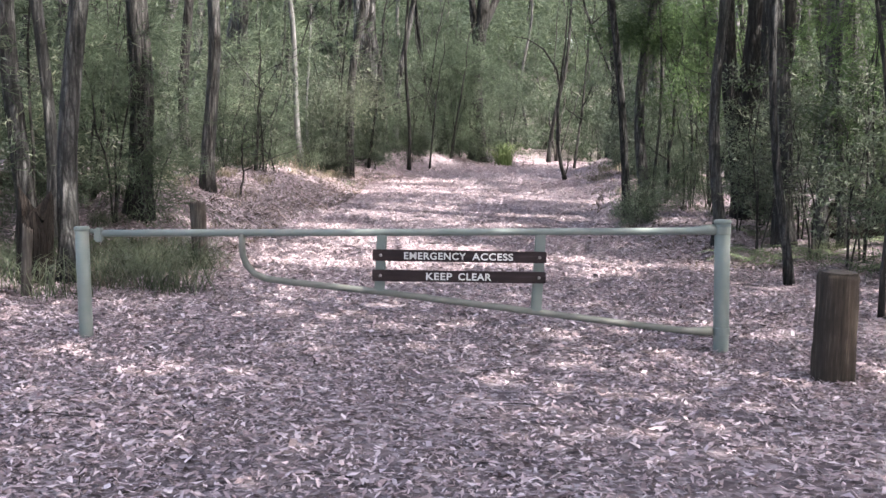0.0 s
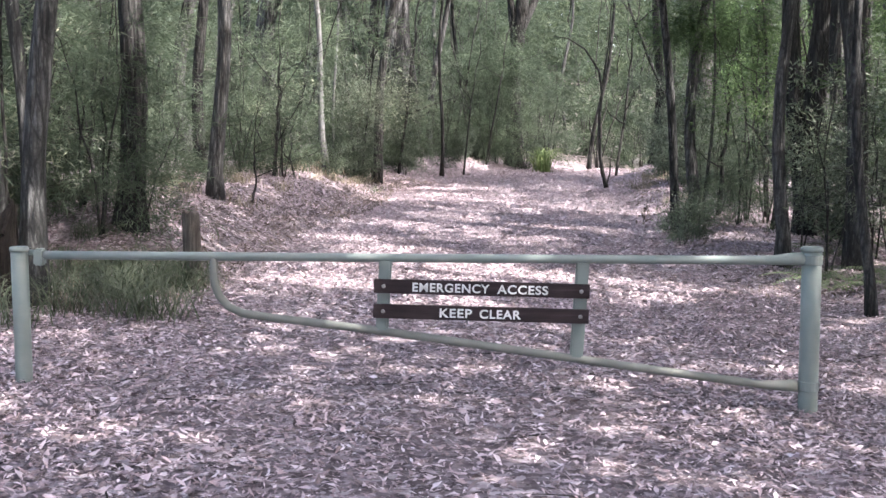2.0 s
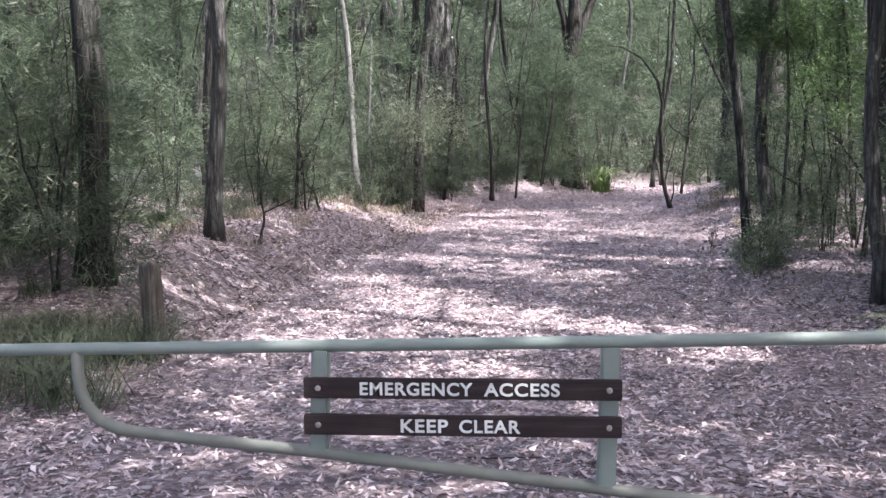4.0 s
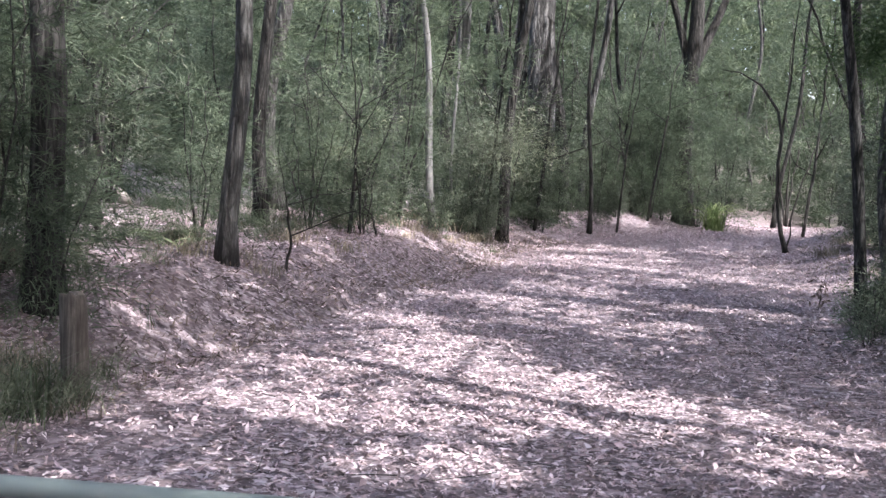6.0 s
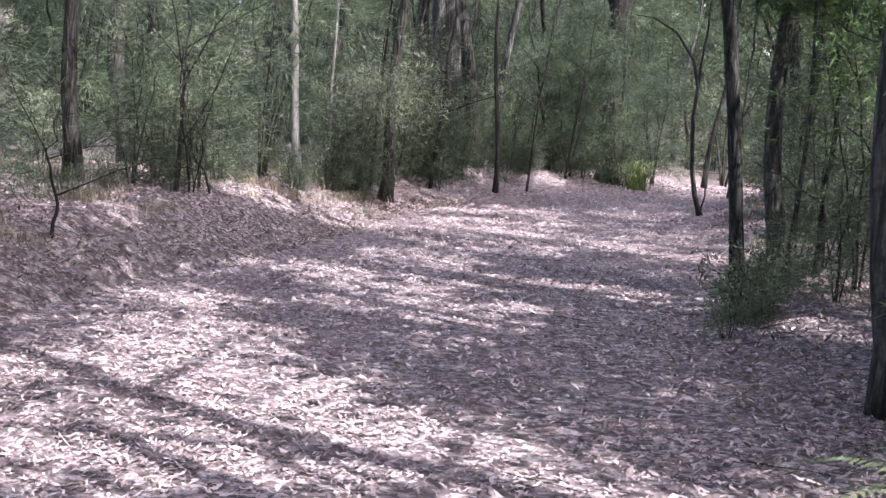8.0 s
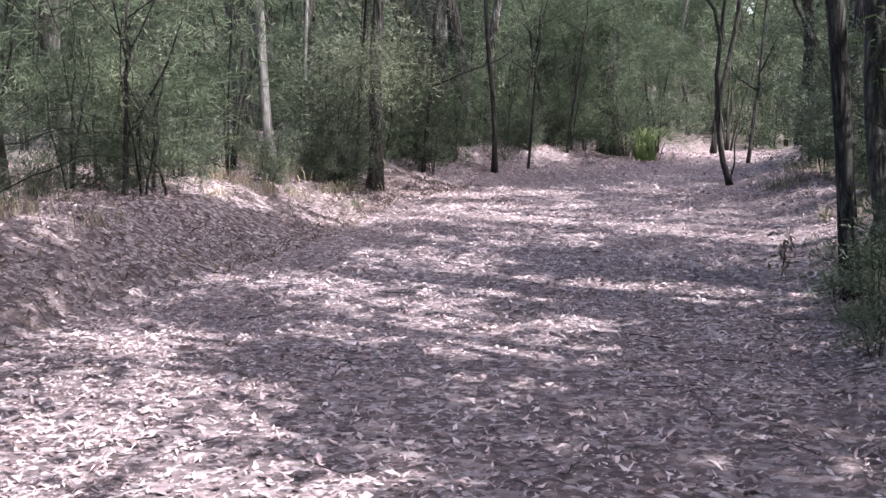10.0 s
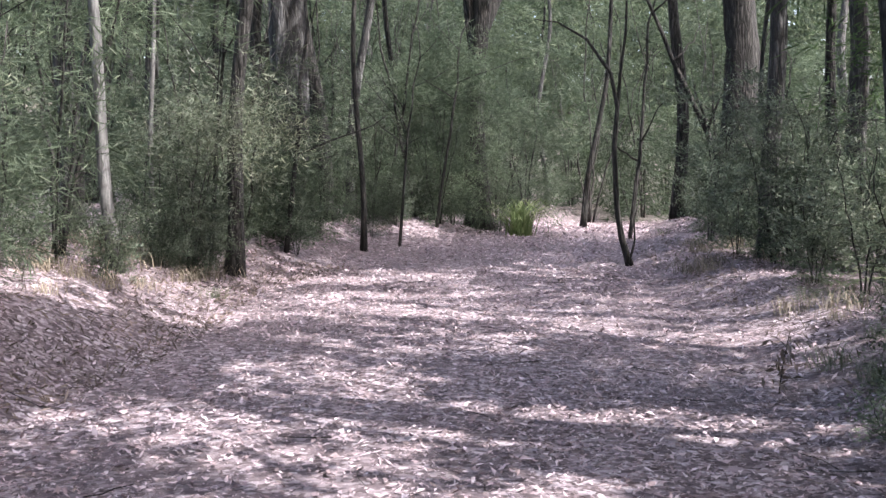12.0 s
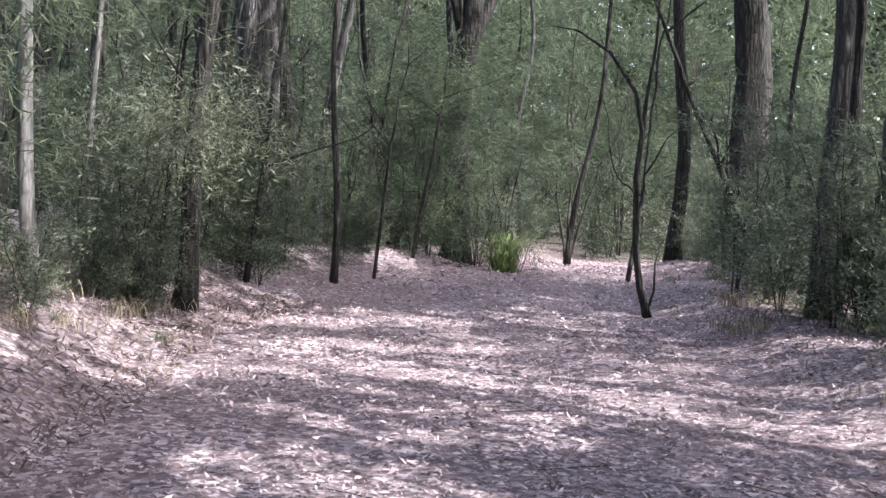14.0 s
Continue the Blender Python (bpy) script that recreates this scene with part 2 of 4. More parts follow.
def tube_arrays(points, radii, sides=8, rough=0.0, seed=0, cap=True):
    """Rings of corners along a line, with an uneven skin."""
    pts = np.asarray(points, float)
    n = len(pts)
    r = np.asarray(radii, float)
    local = np.random.default_rng(seed)
    tang = np.gradient(pts, axis=0)
    tang /= np.linalg.norm(tang, axis=1)[:, None] + 1e-9
    ref = np.where(np.abs(tang[:, 2:3]) > 0.9, [[1.0, 0, 0]], [[0, 0, 1.0]])
    a = np.cross(tang, ref)
    a /= np.linalg.norm(a, axis=1)[:, None] + 1e-9
    b = np.cross(tang, a)
    ang = np.arange(sides) * 2 * np.pi / sides
    wob = 1 + rough * (local.standard_normal(sides)[None, :] * 0.7 + local.standard_normal((n, sides)) * 0.5)
    v = pts[:, None, :] + (r[:, None] * wob)[:, :, None] * (np.cos(ang)[None, :, None] * a[:, None, :] + np.sin(ang)[None, :, None] * b[:, None, :])
    i, j = np.meshgrid(np.arange(n - 1), np.arange(sides), indexing="ij")
    k = (j + 1) % sides
    quads = np.stack([i * sides + j, i * sides + k, (i + 1) * sides + k, (i + 1) * sides + j], -1).reshape(-1, 4)
    v = v.reshape(-1, 3)
    tris = None
    if cap:
        v = np.vstack([v, pts[-1], pts[0]])
        m, last = n * sides, (n - 1) * sides
        j = np.arange(sides)
        k = (j + 1) % sides
        tris = np.vstack([np.stack([last + j, last + k, np.full(sides, m)], -1), np.stack([k, j, np.full(sides, m + 1)], -1)])
    return v, quads, tris


def tube_mesh(name, points, radii, sides=8, rough=0.0, seed=0):
    return raw_mesh(name, *tube_arrays(points, radii, sides, rough, seed), smooth=True)


def join_tubes(name, tubes):
    vs, qs, ts, n = [], [], [], 0
    for v, q, t in tubes:
        vs.append(v)
        qs.append(q + n)
        if t is not None:
            ts.append(t + n)
        n += len(v)
    return raw_mesh(name, np.vstack(vs), np.vstack(qs), np.vstack(ts) if ts else None, smooth=True)


def leaf_arrays(pos, way, length, width, fold=0.25, local=rng):
    """A folded four-cornered leaf at each place: two triangles each."""
    n = len(pos)
    way = way / (np.linalg.norm(way, axis=1)[:, None] + 1e-9)
    side = np.cross(way, local.standard_normal((n, 3)))
    side /= np.linalg.norm(side, axis=1)[:, None] + 1e-9
    up = np.cross(side, way)
    length, width = np.broadcast_to(length, n)[:, None], np.broadcast_to(width, n)[:, None]
    mid = pos + way * length * 0.45 + up * width * fold
    v = np.stack([pos, mid + side * width * 0.5, pos + way * length, mid - side * width * 0.5], 1)
    o = np.arange(n)[:, None] * 4
    return v.reshape(-1, 3), np.concatenate([o + [[0, 1, 2]], o + [[0, 2, 3]]])


# ---- the lie of the land ----
def smooth(a, b, v):
    t = np.clip((np.asarray(v, float) - a) / (b - a), 0, 1)
    return t * t * (3 - 2 * t)


def edge_left(y):
    return -2.5 + 0.65 * smooth(17.5, 24, y) + 1.0 * smooth(26.5, 31.5, y) + 2.2 * smooth(31.5, 37, y) + 6.5 * smooth(37, 56, y)


def edge_right(y):
    return 2.9 + 0.6 * smooth(16, 25, y) + 1.5 * smooth(32, 38, y) + 9 * smooth(38.5, 56, y)


def ripple(x, y):
    return 0.5 * np.sin(1.3 * x + 0.7 * y + 0.4) + 0.3 * np.sin(2.9 * x - 1.7 * y + 1.1) + 0.25 * np.sin(5.3 * x + 4.1 * y)


def land(x, y):
    x, y = np.asarray(x, float), np.asarray(y, float)
    z = 0.024 * np.clip(y - 19, 0, 18.5) - 0.02 * np.clip(y - 39.5, 0, 8)
    e = edge_left(y) - x + 0.05 * ripple(y, x)
    lip = smooth(15.5, 17, y) * (1 - smooth(19.5, 21.5, y))
    z = z + (0.6 - 0.22 * smooth(21, 30, y)) * smooth(11.5, 15, y) * ((1 - 0.26 * lip) * smooth(0, 1.4 + 0.8 * smooth(21, 30, y), e) + 0.26 * lip * smooth(-0.05, 0.35, e + 0.05 * ripple(y * 1.7, x))) + 0.05 * np.clip(e - 1.1, 0, 40) * smooth(6, 14, y)
    e2 = x - edge_right(y)
    z = z + 0.3 * smooth(13, 19, y) * smooth(-0.4, 0.9, e2) + 0.03 * np.clip(e2 - 1, 0, 40)
    z = z + 0.022 * ripple(x, y) * smooth(0, 1.5, np.maximum(e, e2)) + 0.008 * ripple(x * 1.7, y * 1.9)
    far = np.hypot(x, y - 18)
    return z + 9.0 * smooth(42, 90, far)


def build_ground():
    xs = np.concatenate([[-3000, -900, -300, -130, -80], np.arange(-55, -8, 1.6), np.arange(-8, 8.01, 0.16), np.arange(9.2, 56, 1.6), [80, 130, 300, 900, 3000]])
    ys = np.concatenate([[-3000, -900, -300, -120, -60, -40], np.arange(-28, -2, 1.6), np.arange(-2, 46, 0.18), np.arange(47, 90, 1.6), [110, 150, 300, 900, 3000]])
    gx, gy = np.meshgrid(xs, ys)
    v = np.stack([gx, gy, land(gx, gy)], -1).reshape(-1, 3)
    nx, ny = len(xs), len(ys)
    i, j = np.meshgrid(np.arange(ny - 1), np.arange(nx - 1), indexing="ij")
    q = np.stack([i * nx + j, i * nx + j + 1, (i + 1) * nx + j + 1, (i + 1) * nx + j], -1).reshape(-1, 4)
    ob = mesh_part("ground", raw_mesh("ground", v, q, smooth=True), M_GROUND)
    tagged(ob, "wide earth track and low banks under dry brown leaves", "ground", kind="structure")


build_ground()

# ---- where the sun reaches the ground: (x, y, half width across, half width along) ----
TRACK_GAPS = [(-0.5, 13.4, 1.5, 0.5), (0.7, 14.0, 1.2, 0.35), (-0.8, 14.85, 1.3, 0.45), (-1.1, 16.3, 0.65, 0.55), (-1.85, 17.9, 0.5, 0.3), (1.2, 12.95, 0.5, 0.25),
              (1.55, 12.7, 0.4, 0.2), (2.1, 13.3, 0.25, 0.2), (-0.2, 11.9, 0.35, 0.2), (-1.0, 15.6, 0.5, 0.35), (-0.1, 18.5, 0.75, 0.4), (1.1, 18.8, 0.3, 0.15),
              (-0.7, 20.6, 1.35, 0.85), (-0.3, 22.1, 1.2, 0.5), (-0.45, 19.5, 0.65, 0.4), (1.8, 22.0, 0.65, 0.4), (-0.4, 25.6, 1.9, 0.45), (0.1, 29.1, 0.6, 0.25),
              (3.3, 36.6, 0.9, 0.9), (3.9, 39.2, 1.5, 1.6), (-0.6, 36.0, 0.4, 0.6), (0.3, 23.1, 0.9, 0.15), (0.2, 20.3, 0.9, 0.5), (0.0, 18.9, 0.7, 0.35), (0.7, 17.9, 0.5, 0.2), (1.3, 20.6, 0.5, 0.2)]
# and canopy gaps added to light the banks, shrubs and woods beside it
SIDE_GAPS = [(-4.9, 24.2, 1.1, 0.9), (-2.5, 25.3, 0.8, 1.1), (-3.6, 23.6, 0.6, 0.5), (3.25, 21.8, 0.4, 0.7), (3.4, 24.2, 0.3, 0.35),
             (-6.5, 35.0, 1.4, 1.0), (5.2, 32.5, 0.9, 0.7), (7.0, 28.5, 1.2, 0.9), (-7.0, 20.0, 1.3, 1.0), (6.5, 21.5, 1.1, 0.9),
             (5.6, 15.6, 0.8, 0.7), (4.0, 17.6, 0.7, 0.5), (4.6, 19.6, 0.6, 0.5), (-5.6, 15.5, 1.0, 0.8), (4.8, 44.0, 3.0, 2.0), (-3.0, 40.0, 1.2, 1.0), (8.0, 40.0, 2.0, 2.0), (4.4, 29.4, 0.8, 0.6), (5.0, 26.8, 0.8, 0.6), (-4.2, 28.6, 0.6, 0.5), (-0.8, 38.8, 1.6, 0.9), (0.6, 39.6, 1.4, 0.8), (1.5, 37.3, 0.6, 0.5), (3.6, 13.7, 0.45, 0.2), (4.3, 14.6, 0.45, 0.35)]


fleck = np.random.default_rng(19)
# small random canopy gaps, added to dapple the track with sun
DAPPLE = [(fleck.uniform(-1.8, 2.9), fleck.uniform(16.5, 31), fleck.uniform(0.05, 0.45), fleck.uniform(-0.05, 0.1)) for _ in range(54)]


def shaded(p):
    """For places in the canopy: true where the shadow falls outside the sunny patches."""
    d = np.array(SUN_DIR)
    foot = p - d[None, :] * (p[:, 2:3] / d[2])
    keep = np.ones(len(p), bool)
    fx, fy = foot[:, 0], foot[:, 1]
    rag = 0.3 * ripple(fx * 1.6, fy * 1.6) + rng.normal(0, 0.3, len(p))
    stray = rng.uniform(0, 1, len(p)) < 0.06
    keep &= rng.uniform(0, 1, len(p)) > 0.19 + 0.04 * (1 - smooth(9.5, 12.5, fy))
    for gx, gy, ax, ay in TRACK_GAPS + SIDE_GAPS + DAPPLE:
        keep &= (((fx - gx) / (ax + 0.34)) ** 2 + ((fy - gy) / (ay + 0.34)) ** 2 + rag > 1) | stray
    return keep


# ---- trees ----
def crown_mesh(top, spread, seed, clumps=23, leaves=48, low=0.55):
    """Leafy clumps round the upper limbs, mostly out of view, left open to place sunny patches."""
    local = np.random.default_rng(seed)
    top = np.array(top)
    clumps = int(clumps * (spread / 2.4))
    c = top + np.stack([local.normal(0, spread * 0.5, clumps), local.normal(0, spread * 0.5, clumps), local.uniform(-low * spread, 0.5 * spread, clumps)], 1)
    pos = np.repeat(c, leaves, 0) + local.normal(0, 0.45, (clumps * leaves, 3)) * [1, 1, 0.6]
    pos = pos[shaded(pos)]
    if len(pos) < 8:
        pos = c[:8] + [0, 0, 6]
    way = local.standard_normal((len(pos), 3)) + [0, 0, -0.4]
    v, t = leaf_arrays(pos, way, local.uniform(0.26, 0.44, len(pos)), local.uniform(0.12, 0.2, len(pos)), local=local)
    return raw_mesh("crown", v, tris=t)


def bend(x, y, z, lean_x, lean_y, height, seed, wave=0.05, steps=16):
    local = np.random.default_rng(seed)
    s = np.linspace(0, 1, steps)
    ph = local.uniform(0, 6.28, 4)
    h = s * height
    px = x + lean_x * h + wave * (np.sin(1.1 * h + ph[0]) - np.sin(ph[0])) * np.minimum(1, h)
    py = y + lean_y * h + wave * (np.sin(0.9 * h + ph[1]) - np.sin(ph[1])) * np.minimum(1, h)
    return np.stack([px, py, z + h], 1)


def tree(x, y, r, lean=0.0, height=11.0, bark=None, seed=0, label="", forks=(), spread=2.8, wave=0.08, crown=True, sides=12, limbs=3, group="trees beside the track", lean_y=0.0):
    """A tapered trunk with a flared foot, limbs and a leafy crown."""
    local = np.random.default_rng(1000 + seed)
    z = float(land(x, y)) - 0.06
    root = tagged(new("tree"), label or "slender forest tree with rough grey-brown bark", "tree", group)
    root.location = (x, y, z)
    steps = max(12, int(height * 2.4))
    p = bend(0, 0, 0, lean, lean_y + local.normal(0, 0.02), height, seed, wave, steps)
    s = np.linspace(0, 1, steps)
    rad = r * (1 - 0.62 * s) * (1 + 0.4 * np.exp(-s * height / 0.2))
    bark = bark or M_BARK
    mesh_part("trunk", tube_mesh("trunk", p, rad, sides, 0.09, seed), bark, root)
    tips = [p[-1]]
    for hz, dx, dy, ln, rr in forks:
        k = int(np.clip(hz / height * (steps - 1), 1, steps - 2))
        q = np.linspace(0, 1, 9)[:, None]
        line = p[k] + q * np.array([dx, dy, 1.0]) * ln + np.array([0.06, 0.05, 0]) * np.sin(q * 7 + seed) * q
        mesh_part("limb", tube_mesh("limb", line, np.linspace(rr, rr * 0.4, 9), 8, 0.06, seed + 3), bark, root)
        tips.append(line[-1])
    for i in range(limbs):
        k = int(steps * local.uniform(0.6, 0.9))
        a = local.uniform(0, 6.28)
        q = np.linspace(0, 1, 6)[:, None]
        line = p[k] + q * np.array([math.cos(a), math.sin(a), 1.0]) * spread * 0.6
        mesh_part("limb", tube_mesh("limb", line, np.linspace(rad[k] * 0.6, 0.015, 6), 5, 0.05, seed + i), bark, root)
        tips.append(line[-1])
    if crown:
        me = crown_mesh(np.array(tips).mean(0) + [x, y, z], spread, seed)
        co = np.empty(len(me.vertices) * 3, np.float32)
        me.vertices.foreach_get("co", co)
        me.vertices.foreach_set("co", (co.reshape(-1, 3) - np.array([x, y, z], np.float32)).ravel())
        mesh_part("crown", me, M_CANOPY, root, "sparse grey-green leaves")
    return root


tree(-3.66, 11.0, 0.105, 0.025, 11, M_BARK, 1, "forest tree with deeply fissured grey bark", sides=16)
tree(-4.6, 12.45, 0.1, 0.003, 11, M_BARK, 2)
tree(-4.37, 12.55, 0.07, 0.0, 9, M_BARK, 3)
tree(-3.75, 13.9, 0.15, -0.035, 10, M_BARK_DARK, 4)
tree(-3.6, 17.15, 0.1, -0.03, 11, M_BARK, 5, "forest tree with fissured brown bark on the bank", sides=16)
tree(-4.9, 21.5, 0.105, 0.0, 10, M_BARK_DARK, 6)
tree(-3.22, 25.6, 0.074, -0.12, 10, M_BARK_PALE, 7, "slim leaning tree with pale smooth bark")
wattle_tree = tree(-2.40, 28.06, 0.11, 0.08, 10, M_BARK_DARK, 8)
tree(-2.55, 33.20, 0.348, 0.02, 15, M_STREAK, 9, "massive old tree with streaked pale and black bark", spread=3.5, sides=18)
tree(-1.95, 34.86, 0.190, -0.1, 12, M_BARK_DARK, 10)
tree(-1.04, 32.71, 0.055, -0.01, 9, M_TWIG, 11)
forked_tree = tree(1.12, 39.0, 0.27, 0.012, 13, M_BARK_DARK, 12, "dark broad tree forking above fine green foliage", forks=((4.6, 0.4, 0.1, 4, 0.15), (4.4, -0.3, 0.0, 4, 0.13)), sides=16)
tree(5.75, 39.58, 0.170, -0.04, 12, M_BARK_DARK, 14)
tree(4.85, 28.7, 0.128, -0.015, 12, M_BARK, 15)
tree(7.00, 38.74, 0.4, -0.04, 15, M_BARK_DARK, 16, "massive forest tree with dark shaggy bark", spread=3.5, sides=18)
tree(3.22, 19.7, 0.076, -0.14, 10, M_BARK, 17, wave=0.03, lean_y=-0.12)
leafy_tree = tree(3.62, 20.5, 0.095, 0.03, 11, M_BARK, 18, wave=0.12)
tree(3.7, 20.1, 0.028, -0.02, 9, M_BARK_DARK, 28)
tree(3.75, 15.28, 0.085, -0.01, 7, M_BARK, 19)
tree(4.7, 17.8, 0.14, -0.075, 12, M_BARK_DARK, 20, "dark shaggy-barked tree of a close clump", sides=14)
tree(4.98, 18.15, 0.16, -0.06, 13, M_BARK_DARK, 26, "dark shaggy-barked tree of a close clump", sides=14)
tree(5.22, 17.9, 0.1, -0.03, 11, M_BARK_DARK, 27, "dark shaggy-barked tree of a close clump")
# spread 4.2 and 3.6 below: crowns widened to shade the opposite bank
tree(4.62, 15.2, 0.13, -0.13, 10, M_BARK, 21, spread=4.2)
tree(3.75, 12.1, 0.05, -0.085, 8, M_BARK, 22)
tree(5.07, 15.1, 0.085, -0.04, 9, M_BARK, 23, spread=3.6)
tree(5.36, 15.1, 0.07, -0.05, 9, M_BARK, 24)
tree(-5.46, 30.68, 0.182, 0.03, 12, M_BARK, 25)


# ---- gate: two posts, a swinging frame and a two-board sign ----
def lathe(profile, sides=20):
    """A closed turned body from (radius, height) pairs."""
    bm = bmesh.new()
    rings = [[bm.verts.new((r * math.cos(a * 2 * math.pi / sides), r * math.sin(a * 2 * math.pi / sides), z)) for a in range(sides)] for r, z in profile]
    for a, b in zip(rings, rings[1:]):
        for i in range(sides):
            bm.faces.new((a[i], a[(i + 1) % sides], b[(i + 1) % sides], b[i]))
    bm.faces.new(rings[0][::-1])
    bm.faces.new(rings[-1])
    return bm


def box(sx, sy, sz, bevel=0.004):
    bm = bmesh.new()
    bmesh.ops.create_cube(bm, size=1.0, matrix=Matrix.Diagonal((sx, sy, sz, 1)))
    bmesh.ops.bevel(bm, geom=bm.edges[:], offset=bevel, segments=2, affect="EDGES")
    return bm


GATE_Y = 8.25


def gate_post(x, top, r, lean, label):
    post = tagged(new("gate_post"), label, "gate post", "posts of the gate")
    post.matrix_world = pose(x, GATE_Y, -0.25, 0, lean, 0)
    h = top + 0.25
    shaft = part("shaft", lathe([(r, 0), (r, 0.3), (r * 0.995, h * 0.6), (r, h - 0.012)]), M_GREEN, post, smooth=False)
    cap = part("cap", lathe([(r * 1.06, h - 0.014), (r * 1.12, h - 0.008), (r * 1.12, h + 0.008), (r * 0.95, h + 0.016)]), M_GREEN, post, "flat welded cap with pale worn paint")
    for ob in (shaft, cap):
        for f in ob.data.polygons:
            f.use_smooth = abs(f.normal.z) < 0.5
    return post


gate_post(-2.615, 0.8, 0.05, -2.0, "round steel post painted sage green, leaning slightly")
gate_post(2.085, 0.965, 0.057, -2.1, "stout round hinge post painted sage green")


WORD_WIDTH = {"EMERGENCY": 0.452, "ACCESS": 0.298, "KEEP": 0.19, "CLEAR": 0.242}


def word_mesh(word, width, height):
    """Raised capitals of one word, stretched to its width and height."""
    cu = bpy.data.curves.new("word", "FONT")
    cu.body, cu.size, cu.align_x, cu.align_y, cu.extrude, cu.offset, cu.space_character = word, 0.1, "CENTER", "CENTER", 0.0015, 0.0022, 1.1
    probe = bpy.data.objects.new("word", cu)
    scene.collection.objects.link(probe)
    me = bpy.data.meshes.new_from_object(probe.evaluated_get(bpy.context.evaluated_depsgraph_get()))
    bpy.data.objects.remove(probe)
    co = np.empty(len(me.vertices) * 3, np.float32)
    me.vertices.foreach_get("co", co)
    co = co.reshape(-1, 3)
    lo, hi = co.min(0), co.max(0)
    co[:, 0] = (co[:, 0] - (lo[0] + hi[0]) / 2) * width / (hi[0] - lo[0])
    co[:, 1] = (co[:, 1] - (lo[1] + hi[1]) / 2) * height / (hi[1] - lo[1])
    me.vertices.foreach_set("co", co.ravel())
    return me


def build_gate():
    gate = tagged(new("boom_gate"), "sage-green tubular steel gate with curved brace, closed across track", "gate")
    gate.location = (0, GATE_Y, 0)
    xs = np.array([-2.53, -1.5, -0.5, 0.7, 1.5, 1.82, 1.93, 2.0])
    zs = np.array([0.768, 0.797, 0.824, 0.858, 0.882, 0.893, 0.905, 0.905])
    top = np.stack([xs, xs * 0, zs], 1)
    mesh_part("top_rail", tube_mesh("top_rail", top, [0.026, 0.026, 0.026, 0.026, 0.026, 0.028, 0.037, 0.04], 16), M_GREEN, gate)
    low = np.array([[-1.475, 0, 0.80], [-1.475, 0, 0.7], [-1.468, 0, 0.63], [-1.44, 0, 0.56], [-1.385, 0, 0.5], [-1.3, 0, 0.462], [-1.15, 0, 0.445],
                    [-0.45, 0, 0.385], [0.71, 0, 0.262], [1.4, 0, 0.19], [1.8, 0, 0.152], [1.93, 0, 0.15], [2.0, 0, 0.155]])
    mesh_part("brace_rail", tube_mesh("brace_rail", low, [0.025] * 10 + [0.026, 0.034, 0.038], 16), M_GREEN_WORN, gate)
    for x, z0, z1, w in ((-0.455, 0.385, 0.82, 0.075), (0.705, 0.265, 0.85, 0.078)):
        st = part("upright", box(w, 0.05, z1 - z0, 0.012), M_GREEN, gate)
        st.location = (x, 0, (z0 + z1) / 2)
        st.rotation_euler = (0, radians(1.5), 0)
    latch = part("latch_plate", box(0.06, 0.07, 0.1, 0.01), M_GREEN, gate)
    latch.location = (-2.525, 0, 0.757)
    pin = mesh_part("latch_pin", tube_mesh("latch_pin", [(-2.59, 0, 0.782), (-2.5, 0, 0.782)], [0.018, 0.018], 10), M_GREEN, gate)
    for z in (0.905, 0.155):
        eye = part("hinge_collar", lathe([(0.058, -0.03), (0.062, -0.026), (0.062, 0.026), (0.058, 0.03)]), M_GREEN, gate, smooth=False)
        eye.location = (2.076 - 0.037 * z, 0, z)
    for z, words, cx in ((0.669, "EMERGENCY ACCESS", 0.115), (0.52, "KEEP CLEAR", 0.12)):
        board = part("sign_board", box(1.268, 0.028, 0.083, 0.004), M_SIGN, gate, "dark brown timber board with routed white lettering")
        board.location = (0.122, -0.047, z)
        board.rotation_euler = (0, radians(-0.55), 0)
        whole = sum(WORD_WIDTH[w] for w in words.split()) + 0.045
        at = -whole / 2
        for w in words.split():
            tx = mesh_part("word", word_mesh(w, WORD_WIDTH[w], 0.053), M_LETTER, board, "off-white capital letters")
            tx.matrix_local = pose(cx - 0.122 + at + WORD_WIDTH[w] / 2, -0.0158, 0, 90, 0, 0)
            at += WORD_WIDTH[w] + 0.045
        for bx in (-0.575, 0.585):
            bolt = part("bolt", lathe([(0.012, 0), (0.012, 0.004), (0.007, 0.007)], 10), M_STEEL, board)
            bolt.matrix_local = pose(bx, -0.014, 0, 90, 0, 0)


build_gate()


